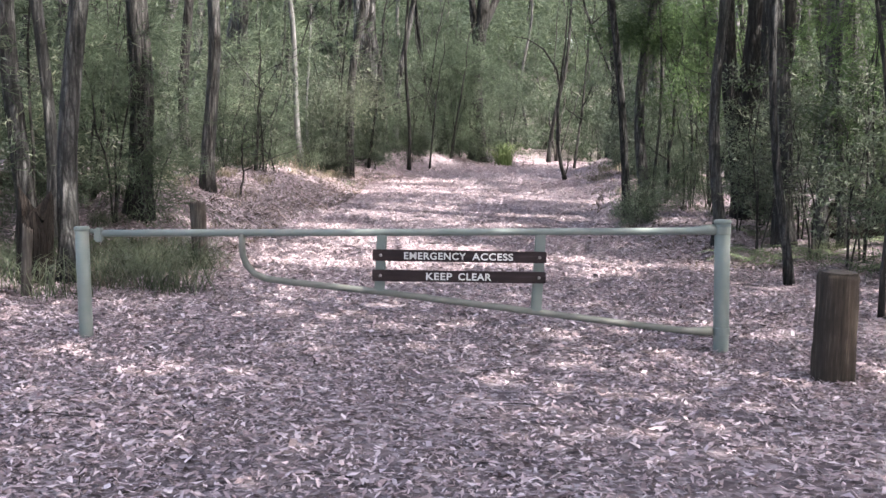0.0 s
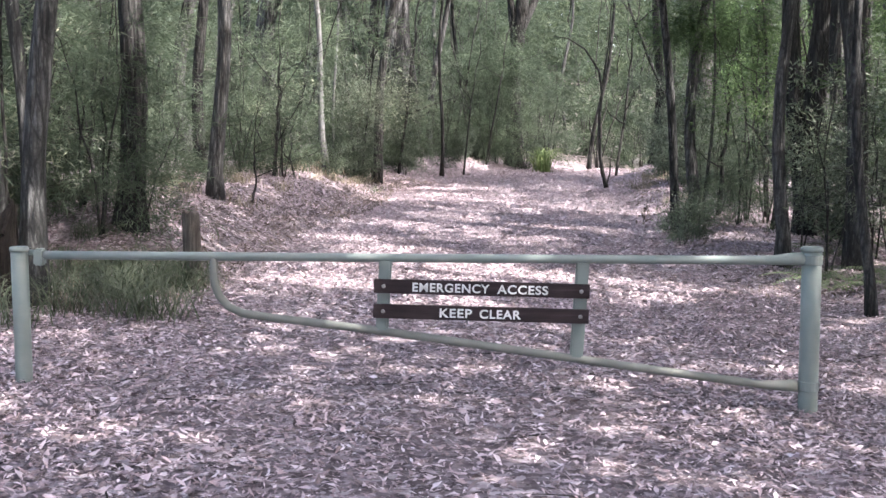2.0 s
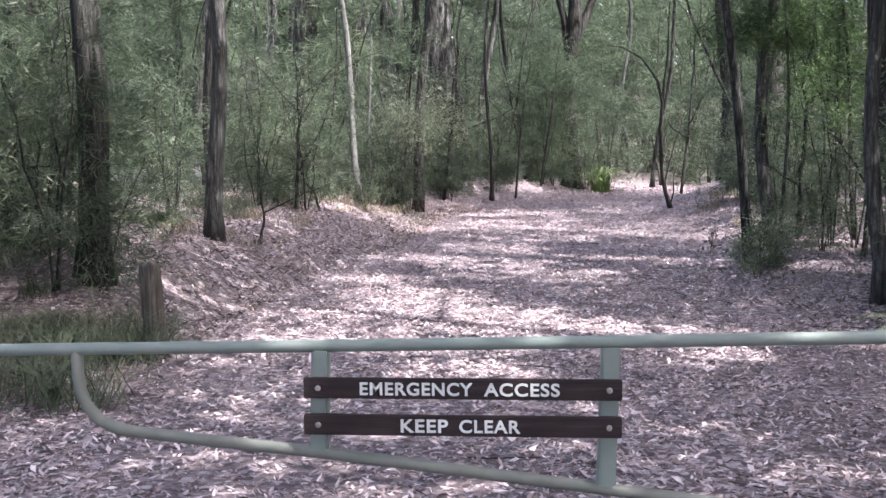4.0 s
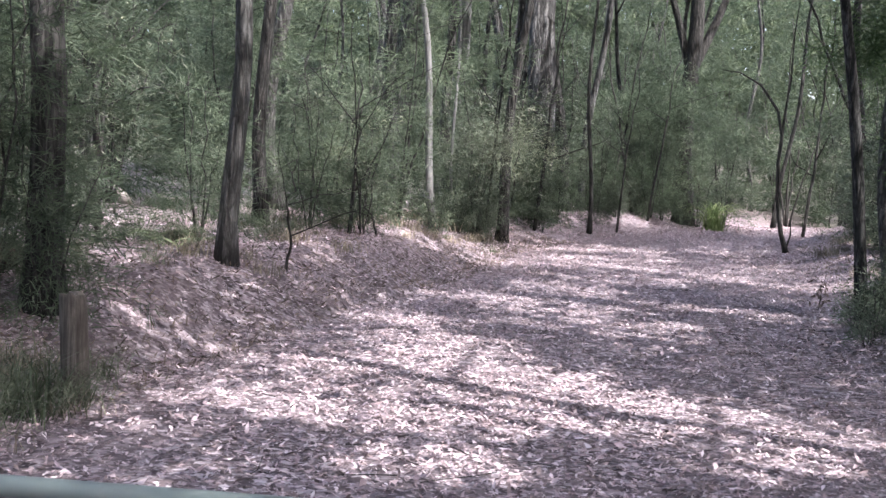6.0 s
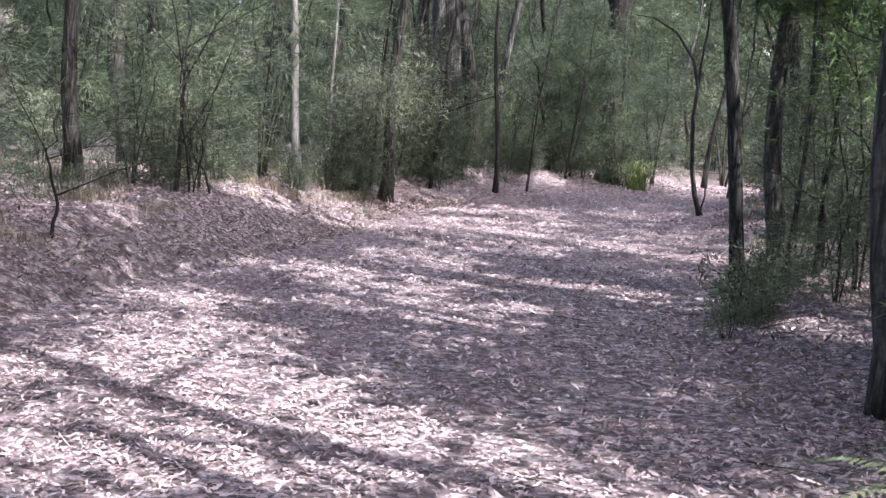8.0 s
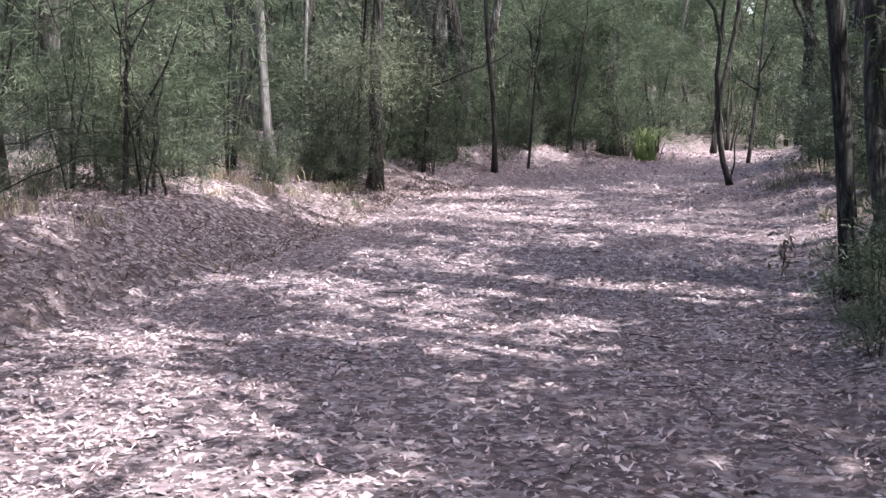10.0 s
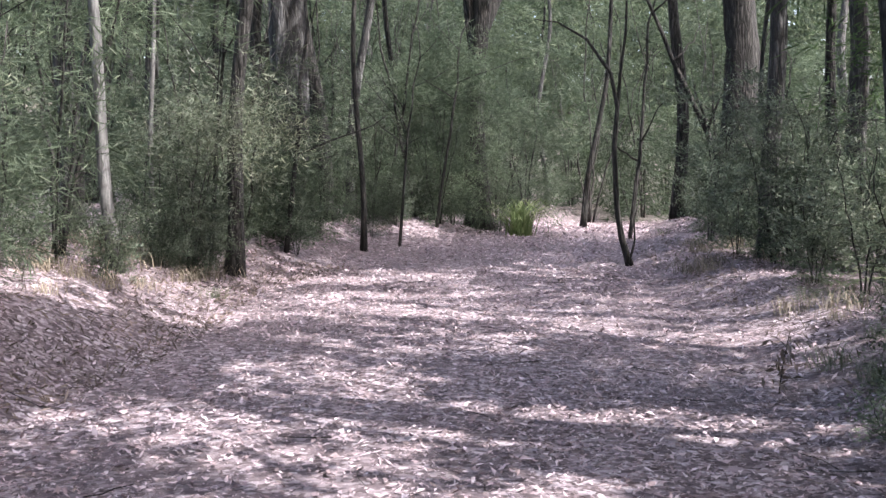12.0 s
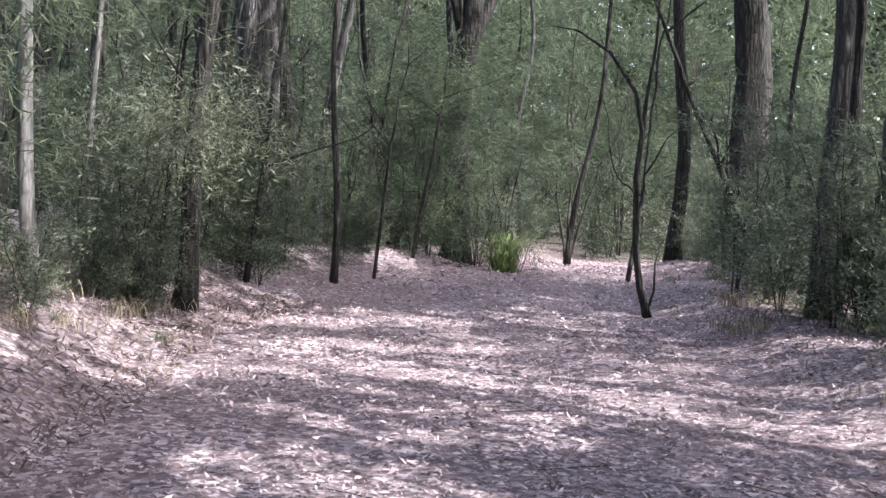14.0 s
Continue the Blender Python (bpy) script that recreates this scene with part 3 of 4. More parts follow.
def log_post(name, x, y, r, h, lean_x, seed, material, label, category, chips=0.06):
    """An upright log with an uneven worn face and a sawn top."""
    local = np.random.default_rng(seed)
    sides, n = 22, 14
    wob = 1 + 0.06 * local.standard_normal(sides)
    wob = (wob + np.roll(wob, 1)) / 2
    zs = np.concatenate([np.linspace(-0.15, h * 0.96, n - 1), [h]])
    rad = r * (1.06 - 0.08 * np.linspace(0, 1, n))
    rad[-1] *= 0.95
    ang = np.arange(sides) * 2 * np.pi / sides
    rr = rad[:, None] * wob[None, :] * (1 + 0.012 * local.standard_normal((n, sides)))
    zz = np.repeat(zs[:, None], sides, 1)
    zz[-2:] += chips * 0.3 * local.standard_normal((1, sides))
    v = np.stack([rr * np.cos(ang) + lean_x * zs[:, None], rr * np.sin(ang), zz], -1).reshape(-1, 3)
    i, j = np.meshgrid(np.arange(n - 1), np.arange(sides), indexing="ij")
    k = (j + 1) % sides
    q = np.stack([i * sides + j, i * sides + k, (i + 1) * sides + k, (i + 1) * sides + j], -1).reshape(-1, 4)
    v = np.vstack([v, [lean_x * h, 0, h - 0.004]])
    j = np.arange(sides)
    t = np.stack([(n - 1) * sides + j, (n - 1) * sides + (j + 1) % sides, np.full(sides, n * sides)], -1)
    ob = mesh_part(name, raw_mesh(name, v, q, t, smooth=True), material)
    ob.location = (x, y, float(land(x, y)))
    return tagged(ob, label, category)


bollard = log_post("bollard", 2.6, 7.35, 0.133, 0.72, 0.0, 5, M_BOLLARD, "dark weathered round log bollard standing in leaf litter", "bollard", 0.02)
sawn = part("sawn_top", lathe([(0.121, 0), (0.121, 0.003), (0.112, 0.007)], 22), M_LOG_GREY, bollard, "weathered grey sawn end")
sawn.location = (0, 0, 0.722)
log_post("stump", -2.72, 12.65, 0.09, 0.7, -0.06, 8, M_LOG_GREY, "grey-brown weathered stump of a cut post on the bank", "stump", 0.05)


# more trees on the bank side
for i, (x, y, r, lean, h, bark) in enumerate((
        (-6.90, 36.19, 0.366, 0.093, 15, M_BARK), (-4.12, 31.16, 0.122, -0.04, 12, M_BARK_DARK), (-5.74, 37.23, 0.226, 0.1, 13, M_BARK_PALE), (-3.33, 27.68, 0.034, -0.03, 7, M_BARK_PALE),
        (-4.85, 37.56, 0.086, 0.07, 11, M_BARK), (-0.36, 40.93, 0.088, -0.15, 9, M_BARK_DARK), (-5.2, 15.0, 0.09, 0.02, 10, M_BARK), (-6.0, 13.4, 0.13, -0.02, 11, M_BARK),
        (-7.05, 19.4, 0.2, 0.0, 13, M_BARK_DARK), (-6.65, 19.7, 0.14, 0.02, 12, M_BARK_DARK), (-1.62, 36.40, 0.108, 0.1, 10, M_STREAK), (-2.98, 34.87, 0.126, -0.05, 12, M_BARK_DARK))):
    tree(x, y, r, lean, h, bark, 60 + i, limbs=2)
# more trees on the other side
for i, (x, y, r, lean, h, bark) in enumerate((
        (8.47, 36.12, 0.124, -0.08, 12, M_BARK_DARK), (6.20, 33.52, 0.054, 0.0, 9, M_BARK), (3.74, 41.25, 0.078, 0.11, 9, M_BARK_DARK), (3.94, 10.0, 0.025, -0.07, 5, M_TWIG),
        (5.1, 17.4, 0.1, -0.03, 10, M_BARK), (5.5, 18.6, 0.13, 0.02, 11, M_BARK), (4.75, 20.2, 0.035, -0.1, 6, M_TWIG), (5.9, 13.7, 0.06, -0.05, 8, M_BARK_DARK),
        (6.6, 17.0, 0.12, 0.0, 11, M_BARK))):
    tree(x, y, r, lean, h, bark, 90 + i, limbs=2)

# mostly unseen tall trees added at entrance and sunny side; crowns shade the track
for i, (x, y, spread) in enumerate(((6.5, -6.5, 4), (9.5, -3.0, 4), (5.5, -2.6, 3.6), (8.2, 1.2, 4), (11.5, 3.8, 4), (6.4, 4.6, 3.4), (9.8, 7.4, 4), (12.4, 10.4, 4), (7.6, 9.2, 3.4),
                                    (10.5, 13.5, 3.6), (8.8, 17.5, 3.4), (3.6, -7.5, 3.6), (12.2, -8.0, 4), (11.8, 21.0, 3.4), (9.5, 24.5, 3.2), (4.5, 5.2, 4), (5.0, 1.4, 4), (-4.2, 4.4, 3.6), (-6.5, 7.0, 3.6), (-3.9, 0.8, 3.6), (6.3, 11.2, 3.6), (7.4, 14.6, 3.4), (7.6, 20.6, 3.2), (7.3, 26.0, 3.0), (2.4, -4.6, 3.6), (0.2, -7.0, 3.6), (-2.4, -4.0, 3.6), (3.4, -1.6, 3.4), (8.6, 29.5, 3.2), (10.5, 32.5, 3.4), (8.0, 34.0, 3.0), (-6.0, -1.5, 3.6), (1.6, -2.4, 3.2), (4.7, 7.6, 3.8), (4.9, 3.2, 3.8), (7.6, 22.6, 3.4), (9.6, 23.2, 3.4), (8.1, 26.6, 3.4), (10.5, 27.2, 3.6), (9.2, 31.0, 3.4))):
    tree(x, y, 0.2, -0.22 if 4.4 < x < 5 else -0.08 if x > 0 else 0.06, 12.5, M_BARK, 500 + i, spread=spread, label="tall tree added for shade, with a broad leafy crown", group="trees of the forest")
# three more unseen trees, added to shade the ground before the gate
for i, (x, y) in enumerate(((5.4, 0.9), (4.6, 2.9), (7.4, 0.4))):
    tree(x, y, 0.17, -0.03, 12.5, M_BARK, 530 + i, spread=2.7, label="tall tree added for shade, with a broad leafy crown", group="trees of the forest")


# ---- shrubs and undergrowth ----
def shrub_proto(height, spread, stems, twigs, per, length, width, seed, droop=0.3, low=0.25, lean=0.3, inner=0.15):
    """Stem meshes, each with its twigs, and the leaf mesh of one bush."""
    local = np.random.default_rng(seed)
    tubes, stem_pts = [[] for _ in range(stems)], []
    for i in range(stems):
        a, out = 6.28 * i / stems + local.uniform(-0.6, 0.6), local.uniform(0.25, 1.0) * spread * lean
        n = 12
        s = np.linspace(0, 1, n)
        h = height * local.uniform(0.65, 1.0)
        kink = np.cumsum(local.normal(0, 0.022 * height, (n, 2)), 0) * s[:, None]
        p = np.stack([math.cos(a) * (0.04 + out * s ** 1.2) + kink[:, 0], math.sin(a) * (0.04 + out * s ** 1.2) + kink[:, 1], h * s - 0.05], 1)
        tubes[i].append(tube_arrays(p, 0.004 + 0.004 * height * (1 - s * 0.85), 4, 0.05, seed + i))
        stem_pts.append(p)
    start, way = np.empty((twigs, 3)), np.empty((twigs, 3))
    tl = spread * local.uniform(0.2, 0.6, twigs)
    for i in range(twigs):
        p = stem_pts[i % stems]
        f = local.uniform(low, 1.0) * (len(p) - 1)
        k = min(int(f), len(p) - 2)
        start[i] = p[k] + (p[k + 1] - p[k]) * (f - k)
        a = local.uniform(0, 6.28)
        way[i] = (math.cos(a), math.sin(a), local.uniform(-0.1, 0.9))
        if i % 4 == 0:
            q = np.linspace(0, 1, 4)[:, None]
            line = start[i] + way[i] * tl[i] * q + np.array([0, 0, -droop]) * tl[i] * q ** 2
            tubes[i % stems].append(tube_arrays(line, [0.006, 0.005, 0.0035, 0.002], 3, 0, seed, cap=False))
    u = local.uniform(inner, 1.0, (twigs, per))[:, :, None] ** 0.7
    pos = start[:, None, :] + way[:, None, :] * tl[:, None, None] * u + np.array([0, 0, -droop]) * tl[:, None, None] * u ** 2
    pos = pos + local.normal(0, 0.03 + 0.028 * spread, pos.shape) * [1, 1, 0.7]
    lw = way[:, None, :] * 0.8 + local.normal(0, 0.75, pos.shape) + np.array([0, 0, -droop * 0.8])
    n = twigs * per
    v, t = leaf_arrays(pos.reshape(-1, 3), lw.reshape(-1, 3), local.uniform(0.7, 1.3, n) * length, local.uniform(0.7, 1.3, n) * width, local=local)
    return [join_tubes("stem", t_) for t_ in tubes], raw_mesh("foliage", v, tris=t)


def leafy_clump(parent, dx, dy, z, rx, rz, n, material, seed, length=0.2, width=0.013):
    """A mass of fine drooping foliage held high on a tree."""
    local = np.random.default_rng(seed)
    c = local.normal(0, 0.42, (n // 40, 3)) * [rx, rx, rz]
    pos = np.repeat(c, 40, 0) + local.normal(0, 0.13, (n // 40 * 40, 3)) + [dx, dy, z]
    v, t = leaf_arrays(pos, local.standard_normal((len(pos), 3)) * [1, 1, 0.6] + [0, 0, -0.5], local.uniform(0.6, 1.3, len(pos)) * length, local.uniform(0.7, 1.3, len(pos)) * width, local=local)
    mesh_part("foliage", raw_mesh("foliage", v, tris=t), material, parent, "fine drooping green foliage")


leafy_clump(leafy_tree, 0.2, 0.3, 3.2, 1.1, 0.55, 5200, M_BRIGHT, 51)
leafy_clump(leafy_tree, -0.2, 0.4, 4.2, 1.2, 0.6, 4000, M_FEATHER, 52)
leafy_clump(wattle_tree, 0.05, -0.7, 1.95, 1.0, 0.5, 3600, M_SPRAY, 55, 0.13, 0.009)
leafy_clump(forked_tree, -0.7, -1.6, 3.4, 2.0, 0.9, 8000, M_FEATHER, 53)


def shrub_thing(label, meshes, material, group="undergrowth shrubs"):
    root = tagged(new("shrub"), label, "shrub", group)
    for me in meshes[0]:
        mesh_part("stem", me, M_TWIG, root)
    mesh_part("foliage", meshes[1], material, root)
    return root


PROTO = {
    "feather": shrub_thing("soft bushy shrub with fine dark-green needle foliage", shrub_proto(2.6, 1.7, 4, 90, 38, 0.17, 0.011, 31, 0.5, 0.05), M_FEATHER),
    "feather_tall": shrub_thing("tall feathery sapling with drooping fine green foliage", shrub_proto(5.4, 2.6, 3, 70, 78, 0.24, 0.013, 32, 0.6, 0.12, 0.3, 0.35), M_FEATHER),
    "thicket": shrub_thing("dense dark-green thicket of young saplings", shrub_proto(4.6, 3.2, 4, 44, 84, 0.25, 0.019, 37, 0.45, 0.02, 0.4, 0.45), M_THICKET),
    "thicket_pale": shrub_thing("dense grey-green thicket of young saplings", shrub_proto(5.8, 3.2, 4, 44, 84, 0.27, 0.02, 38, 0.5, 0.05, 0.4, 0.45), M_THICKET),
    "broad": shrub_thing("leafy shrub with narrow grey-green leaves", shrub_proto(1.6, 1.3, 5, 70, 34, 0.08, 0.025, 33, 0.1, 0.05), M_BROAD),
    "broad_tall": shrub_thing("tall open sapling with grey-green leaves on thin stems", shrub_proto(4.2, 2.0, 3, 75, 36, 0.11, 0.026, 34, 0.2, 0.15), M_BROAD),
    "bright": shrub_thing("drooping sapling with brighter green leaves", shrub_proto(4.6, 2.0, 3, 90, 36, 0.13, 0.02, 35, 0.5, 0.35), M_BRIGHT),
    "spray": shrub_thing("young sapling with pale drooping narrow leaves", shrub_proto(2.7, 1.5, 3, 40, 20, 0.095, 0.016, 39, 0.5, 0.35), M_SPRAY),
    "low": shrub_thing("low sparse undergrowth bush with small dull leaves", shrub_proto(0.7, 0.9, 5, 45, 18, 0.06, 0.018, 36, 0.1, 0.05), M_BROAD),
}
USED = set()


def put(kind, x, y, s=1.0, turn=0.0, lean=0.0):
    m = pose(x, y, float(land(x, y)) - 0.02, lean, 0, turn) @ Matrix.Scale(s, 4)
    ob = PROTO[kind]
    if kind not in USED:
        USED.add(kind)
    else:
        ob = copy_thing(ob, pose(0, 0, 0))
    ob.matrix_world = m


def clear_of_track(x, y, gap=0.5):
    return x < float(edge_left(y)) - gap or x > float(edge_right(y)) + gap


# shrubs round the forked tree at the far bend
for kind, x, y, s, turn in (
        ("feather", 0.2, 37.3, 1.25, 20), ("feather_tall", 0.5, 38.2, 0.66, 140), ("feather", 1.5, 38.4, 1.2, 40), ("feather_tall", -0.9, 39.4, 0.85, 60),
        ("feather_tall", 2.3, 41.5, 0.9, 10), ("feather", -1.1, 37.9, 1.1, 200)):
    put(kind, x, y, s, turn)
# shrubs on the bank
for kind, x, y, s, turn in (
        ("broad_tall", -3.11, 28.95, 0.8, 40), ("feather", -3.01, 30.27, 1.1, 10), ("broad", -2.6, 27.2, 0.5, 10), ("feather", -4.2, 24.6, 1.1, 0), ("feather", -3.16, 32.13, 1, 70),
        ("feather", -4.5, 14.4, 1.2, 0), ("feather_tall", -4.6, 15.2, 0.7, 90), ("feather", -4.3, 21.9, 0.9, 40), ("feather", -4.7, 18.9, 0.9, 140), ("spray", -4.6, 13, 1.1, 0),
        ("spray", -5, 15.8, 1.1, 120), ("spray", -2.83, 27.45, 0.8, 20), ("broad_tall", -2.83, 29.52, 0.75, 0), ("feather", -2.79, 32.13, 1, 0), ("feather", -2.33, 31.75, 0.8, 160),
        ("broad_tall", -3.38, 31.14, 0.8, 60), ("feather", -3.7, 22.6, 0.7, 10), ("feather", -5.4, 12, 1, 10), ("feather_tall", -5.6, 13.2, 0.8, 0), ("feather_tall", -3.95, 13.5, 0.62, 30),
        ("feather", -3.6, 13.7, 0.75, 80), ("broad", -2.97, 24.59, 0.5, 0), ("spray", -3.5, 21.9, 0.85, 30), ("spray", -4.3, 23.2, 1.0, 200), ("feather", -4.5, 23.0, 1.15, 75), ("spray", -2.6, 29.3, 1.4, 20), ("spray", -3.1, 30.6, 1.4, 120), ("feather", -2.75, 31.5, 1.2, 0)):
    put(kind, x, y, s, turn)
# shrubs beside the gate and the clump of leaning trees
for kind, x, y, s, turn in (
        ("broad_tall", 4.8, 17, 0.8, 70), ("broad_tall", 4.3, 16.5, 0.55, 10), ("broad_tall", 5, 15.8, 0.6, 250), ("broad", 4.9, 16.6, 0.8, 30), ("broad_tall", 5.8, 16.2, 0.8, 170),
        ("spray", 4.2, 15, 1, 0), ("bright", 5.3, 14.2, 0.75, 60), ("spray", 5.4, 13.2, 1.1, 200), ("spray", 5, 16.9, 1.2, 10), ("bright", 6.2, 17.8, 0.9, 0),
        ("spray", 4.7, 14.3, 1, 90), ("spray", 4.5, 19.2, 0.9, 160), ("low", 2.98, 17.75, 0.6, 10), ("low", 3.15, 18.35, 0.75, 130), ("feather", 3.3, 18.2, 0.22, 70), ("low", 3.25, 19.3, 0.85, 0), ("low", 3.5, 19.6, 0.8, 90), ("feather", 3.6, 20.0, 0.34, 20), ("low", 3.1, 19.7, 0.6, 40), ("broad_tall", 4.9, 13.6, 0.7, 10),
        ("feather", 5.6, 12.6, 1.1, 0)):
    put(kind, x, y, s, turn)
# shrubs along the sunny edge of the track
for kind, x, y, s, turn in (
        ("bright", 4.3, 19.7, 0.75, 30), ("feather", 4.2, 21.2, 0.8, 80), ("feather", 4.0, 18.9, 0.6, 200), ("spray", 4.0, 21.9, 0.8, 10),
        ("broad", 4.82, 27.39, 0.85, 0), ("broad", 4.54, 29.16, 0.85, 80), ("broad", 4.56, 25.7, 0.8, 200), ("broad", 5.52, 26.46, 0.85, 150), ("broad", 5.08, 31.05, 0.85, 10),
        ("bright", 5.3, 24, 1, 0), ("bright", 5.6, 20.4, 1, 130), ("spray", 4.76, 24.74, 0.8, 70), ("low", 3.6, 20.6, 0.8, 150), ("broad", 4.6, 22.4, 0.7, 0),
        ("spray", 4.9, 27.6, 1, 60), ("spray", 5.2, 29, 1.1, 150)):
    put(kind, x, y, s, turn)

# low cover on the banks further on
cover = np.random.default_rng(27)
for i in range(105):
    y = cover.uniform(26.5, 42)
    off = 1.1 + abs(cover.normal(0, 1.6))
    x = float(edge_left(y)) - off if i % 3 else float(edge_right(y)) + off + 0.2
    put(str(cover.choice(["low", "broad", "feather"], p=[0.62, 0.28, 0.1])), x, y, cover.uniform(0.5, 0.95) if i % 2 else cover.uniform(0.35, 0.6), cover.uniform(0, 360), cover.normal(0, 5))

# the belt of undergrowth on both sides, denser away from the track
belt = np.random.default_rng(21)
made = 0
while made < 70:
    x, y = belt.uniform(-13, 14), belt.uniform(9, 46)
    if not clear_of_track(x, y, 1.5 + belt.uniform(0, 1.5)):
        continue
    kind = belt.choice(["feather", "feather_tall", "broad", "broad_tall", "bright", "low"], p=[0.28, 0.27, 0.15, 0.16, 0.06, 0.08])
    put(str(kind), x, y, belt.uniform(0.7, 1.2), belt.uniform(0, 360), belt.normal(0, 3))
    made += 1
made = 0
while made < 46:
    y = belt.uniform(27, 44)
    off = belt.uniform(0.8, 2.6)
    x = float(edge_left(y)) - off if made % 2 else float(edge_right(y)) + off
    put(str(belt.choice(["feather", "broad", "broad_tall", "feather_tall"], p=[0.4, 0.25, 0.25, 0.1])), x, y, belt.uniform(0.5, 0.9), belt.uniform(0, 360), belt.normal(0, 4))
    made += 1
made = 0
while made < 70:
    x, y = belt.uniform(-20, 21), belt.uniform(8, 58)
    if not clear_of_track(x, y, 4.0 if y < 40 else 2.5) or abs(x) > 7 + y * 0.32:
        continue
    put(str(belt.choice(["thicket", "thicket_pale"])), x, y, belt.uniform(0.8, 1.25), belt.uniform(0, 360), belt.normal(0, 3))
    made += 1
for i in range(30):
    put("thicket_pale" if i % 3 else "thicket", belt.uniform(-9, 14), belt.uniform(45.5, 58), belt.uniform(1.0, 1.8), belt.uniform(0, 360))


def sapling(x, y, h, r, lean, seed):
    """A thin, crooked, nearly bare young tree with side branches."""
    local = np.random.default_rng(3000 + seed)
    z = float(land(x, y)) - 0.03
    root = tagged(new("sapling"), "thin crooked sapling with bare dark branches", "sapling", "bare saplings")
    root.location = (x, y, z)
    n = 16
    s = np.linspace(0, 1, n)
    kink = np.cumsum(local.normal(0, 0.05, (n, 2)), 0) * s[:, None]
    p = np.stack([lean * h * s + kink[:, 0], kink[:, 1], h * s], 1)
    mesh_part("trunk", tube_mesh("trunk", p, r * (1 - 0.75 * s), 7, 0.08, seed), M_TWIG, root)
    for i in range(int(local.integers(3, 7))):
        k = int(local.integers(4, n - 2))
        a = local.uniform(0, 6.28)
        m = 7
        q = np.linspace(0, 1, m)
        ln = local.uniform(0.5, 1.5)
        w = np.cumsum(local.normal(0, 0.05, (m, 3)), 0)
        line = p[k] + q[:, None] * np.array([math.cos(a), math.sin(a), local.uniform(0.3, 1.4)]) * ln + w * q[:, None]
        mesh_part("branch", tube_mesh("branch", line, r * (1 - 0.75 * s[k]) * np.linspace(0.6, 0.2, m), 5, 0.05, seed + i), M_TWIG, root)


# the crooked sapling that leans over the far end of the track
root = tagged(new("sapling"), "crooked dark sapling arching over the edge of the track", "sapling")
root.location = (3.25, 30.5, float(land(3.25, 30.5)) - 0.03)
mesh_part("trunk", tube_mesh("trunk", [(0, 0, 0), (-0.06, 0, 0.2), (-0.13, 0, 0.43), (-0.2, 0, 0.8), (-0.23, 0, 1.05), (-0.27, 0, 1.86), (-0.23, 0, 2.46), (-0.34, 0, 2.97), (-0.7, 0.1, 3.5), (-1.15, 0.1, 3.76), (-1.5, 0.1, 3.8)],
          [0.07, 0.055, 0.05, 0.046, 0.044, 0.04, 0.036, 0.03, 0.022, 0.014, 0.006], 8, 0.08, 2), M_TWIG, root)
mesh_part("branch", tube_mesh("branch", [(-0.23, 0, 2.4), (-0.2, 0, 2.9), (-0.12, 0, 3.6), (-0.1, 0, 4.6), (0.0, 0, 5.6)], [0.03, 0.026, 0.02, 0.014, 0.008], 7, 0.06, 3), M_TWIG, root)
mesh_part("branch", tube_mesh("branch", [(-0.02, 0, 0.08), (0.06, 0, 0.4), (0.05, 0, 0.75), (0.14, 0, 1.1)], [0.022, 0.018, 0.013, 0.006], 6, 0.06, 4), M_TWIG, root)

for i, (x, y, h, r, lean) in enumerate(((-3.65, 21.8, 2.3, 0.034, 0.1), (-3.34, 22.14, 0.8, 0.018, -0.05), (-3.27, 18.1, 1.3, 0.02, 0.1), (4.8, 20.3, 3, 0.03, -0.12), (-0.46, 33.68, 4, 0.03, 0.1),
                                        (0.17, 36.48, 5, 0.04, 0.15), (-0.28, 37.28, 5, 0.045, -0.2), (4.11, 36.13, 6, 0.05, 0.12), (6.38, 35.68, 7, 0.07, -0.45), (-2.83, 29.14, 4, 0.03, 0.2))):
    sapling(x, y, h, r, lean, i)
made = 0
while made < 42:
    x, y = belt.uniform(-9, 10), belt.uniform(11, 46)
    if clear_of_track(x, y, 0.8):
        sapling(x, y, belt.uniform(3, 7), belt.uniform(0.018, 0.045), belt.normal(0, 0.12), 50 + made)
        made += 1

# trees deeper in the forest
wood = np.random.default_rng(5)
made = 0
while made < 80:
    x, y = wood.uniform(-22, 23), wood.uniform(6, 60)
    if not clear_of_track(x, y, 2.4) or (4 < x < 8 and 12 < y < 20):
        continue
    bark = (M_BARK, M_BARK_DARK, M_STREAK, M_BARK_PALE)[int(wood.choice(4, p=[0.42, 0.44, 0.08, 0.06]))]
    tree(x, y, float(np.clip(wood.lognormal(-2.35, 0.55), 0.04, 0.36)), wood.normal(0, 0.06), wood.uniform(9, 14), bark, 200 + made, sides=9, limbs=2, wave=0.17,
         label="forest tree deeper among the undergrowth", group="trees of the forest", crown=y < 39, spread=2.6)
    made += 1
# unseen trees added behind the start of the walk, to close off light
for i in range(22):
    a = wood.uniform(math.pi * 1.02, math.pi * 1.98)
    d = wood.uniform(7, 22)
    tree(d * math.cos(a) * 1.2, d * math.sin(a) * 0.9, wood.uniform(0.07, 0.22), wood.normal(0, 0.04), wood.uniform(9, 13), M_BARK, 400 + i, sides=8, limbs=2,
         label="unseen forest tree added behind the entrance of the track", group="trees of the forest", spread=3.0)


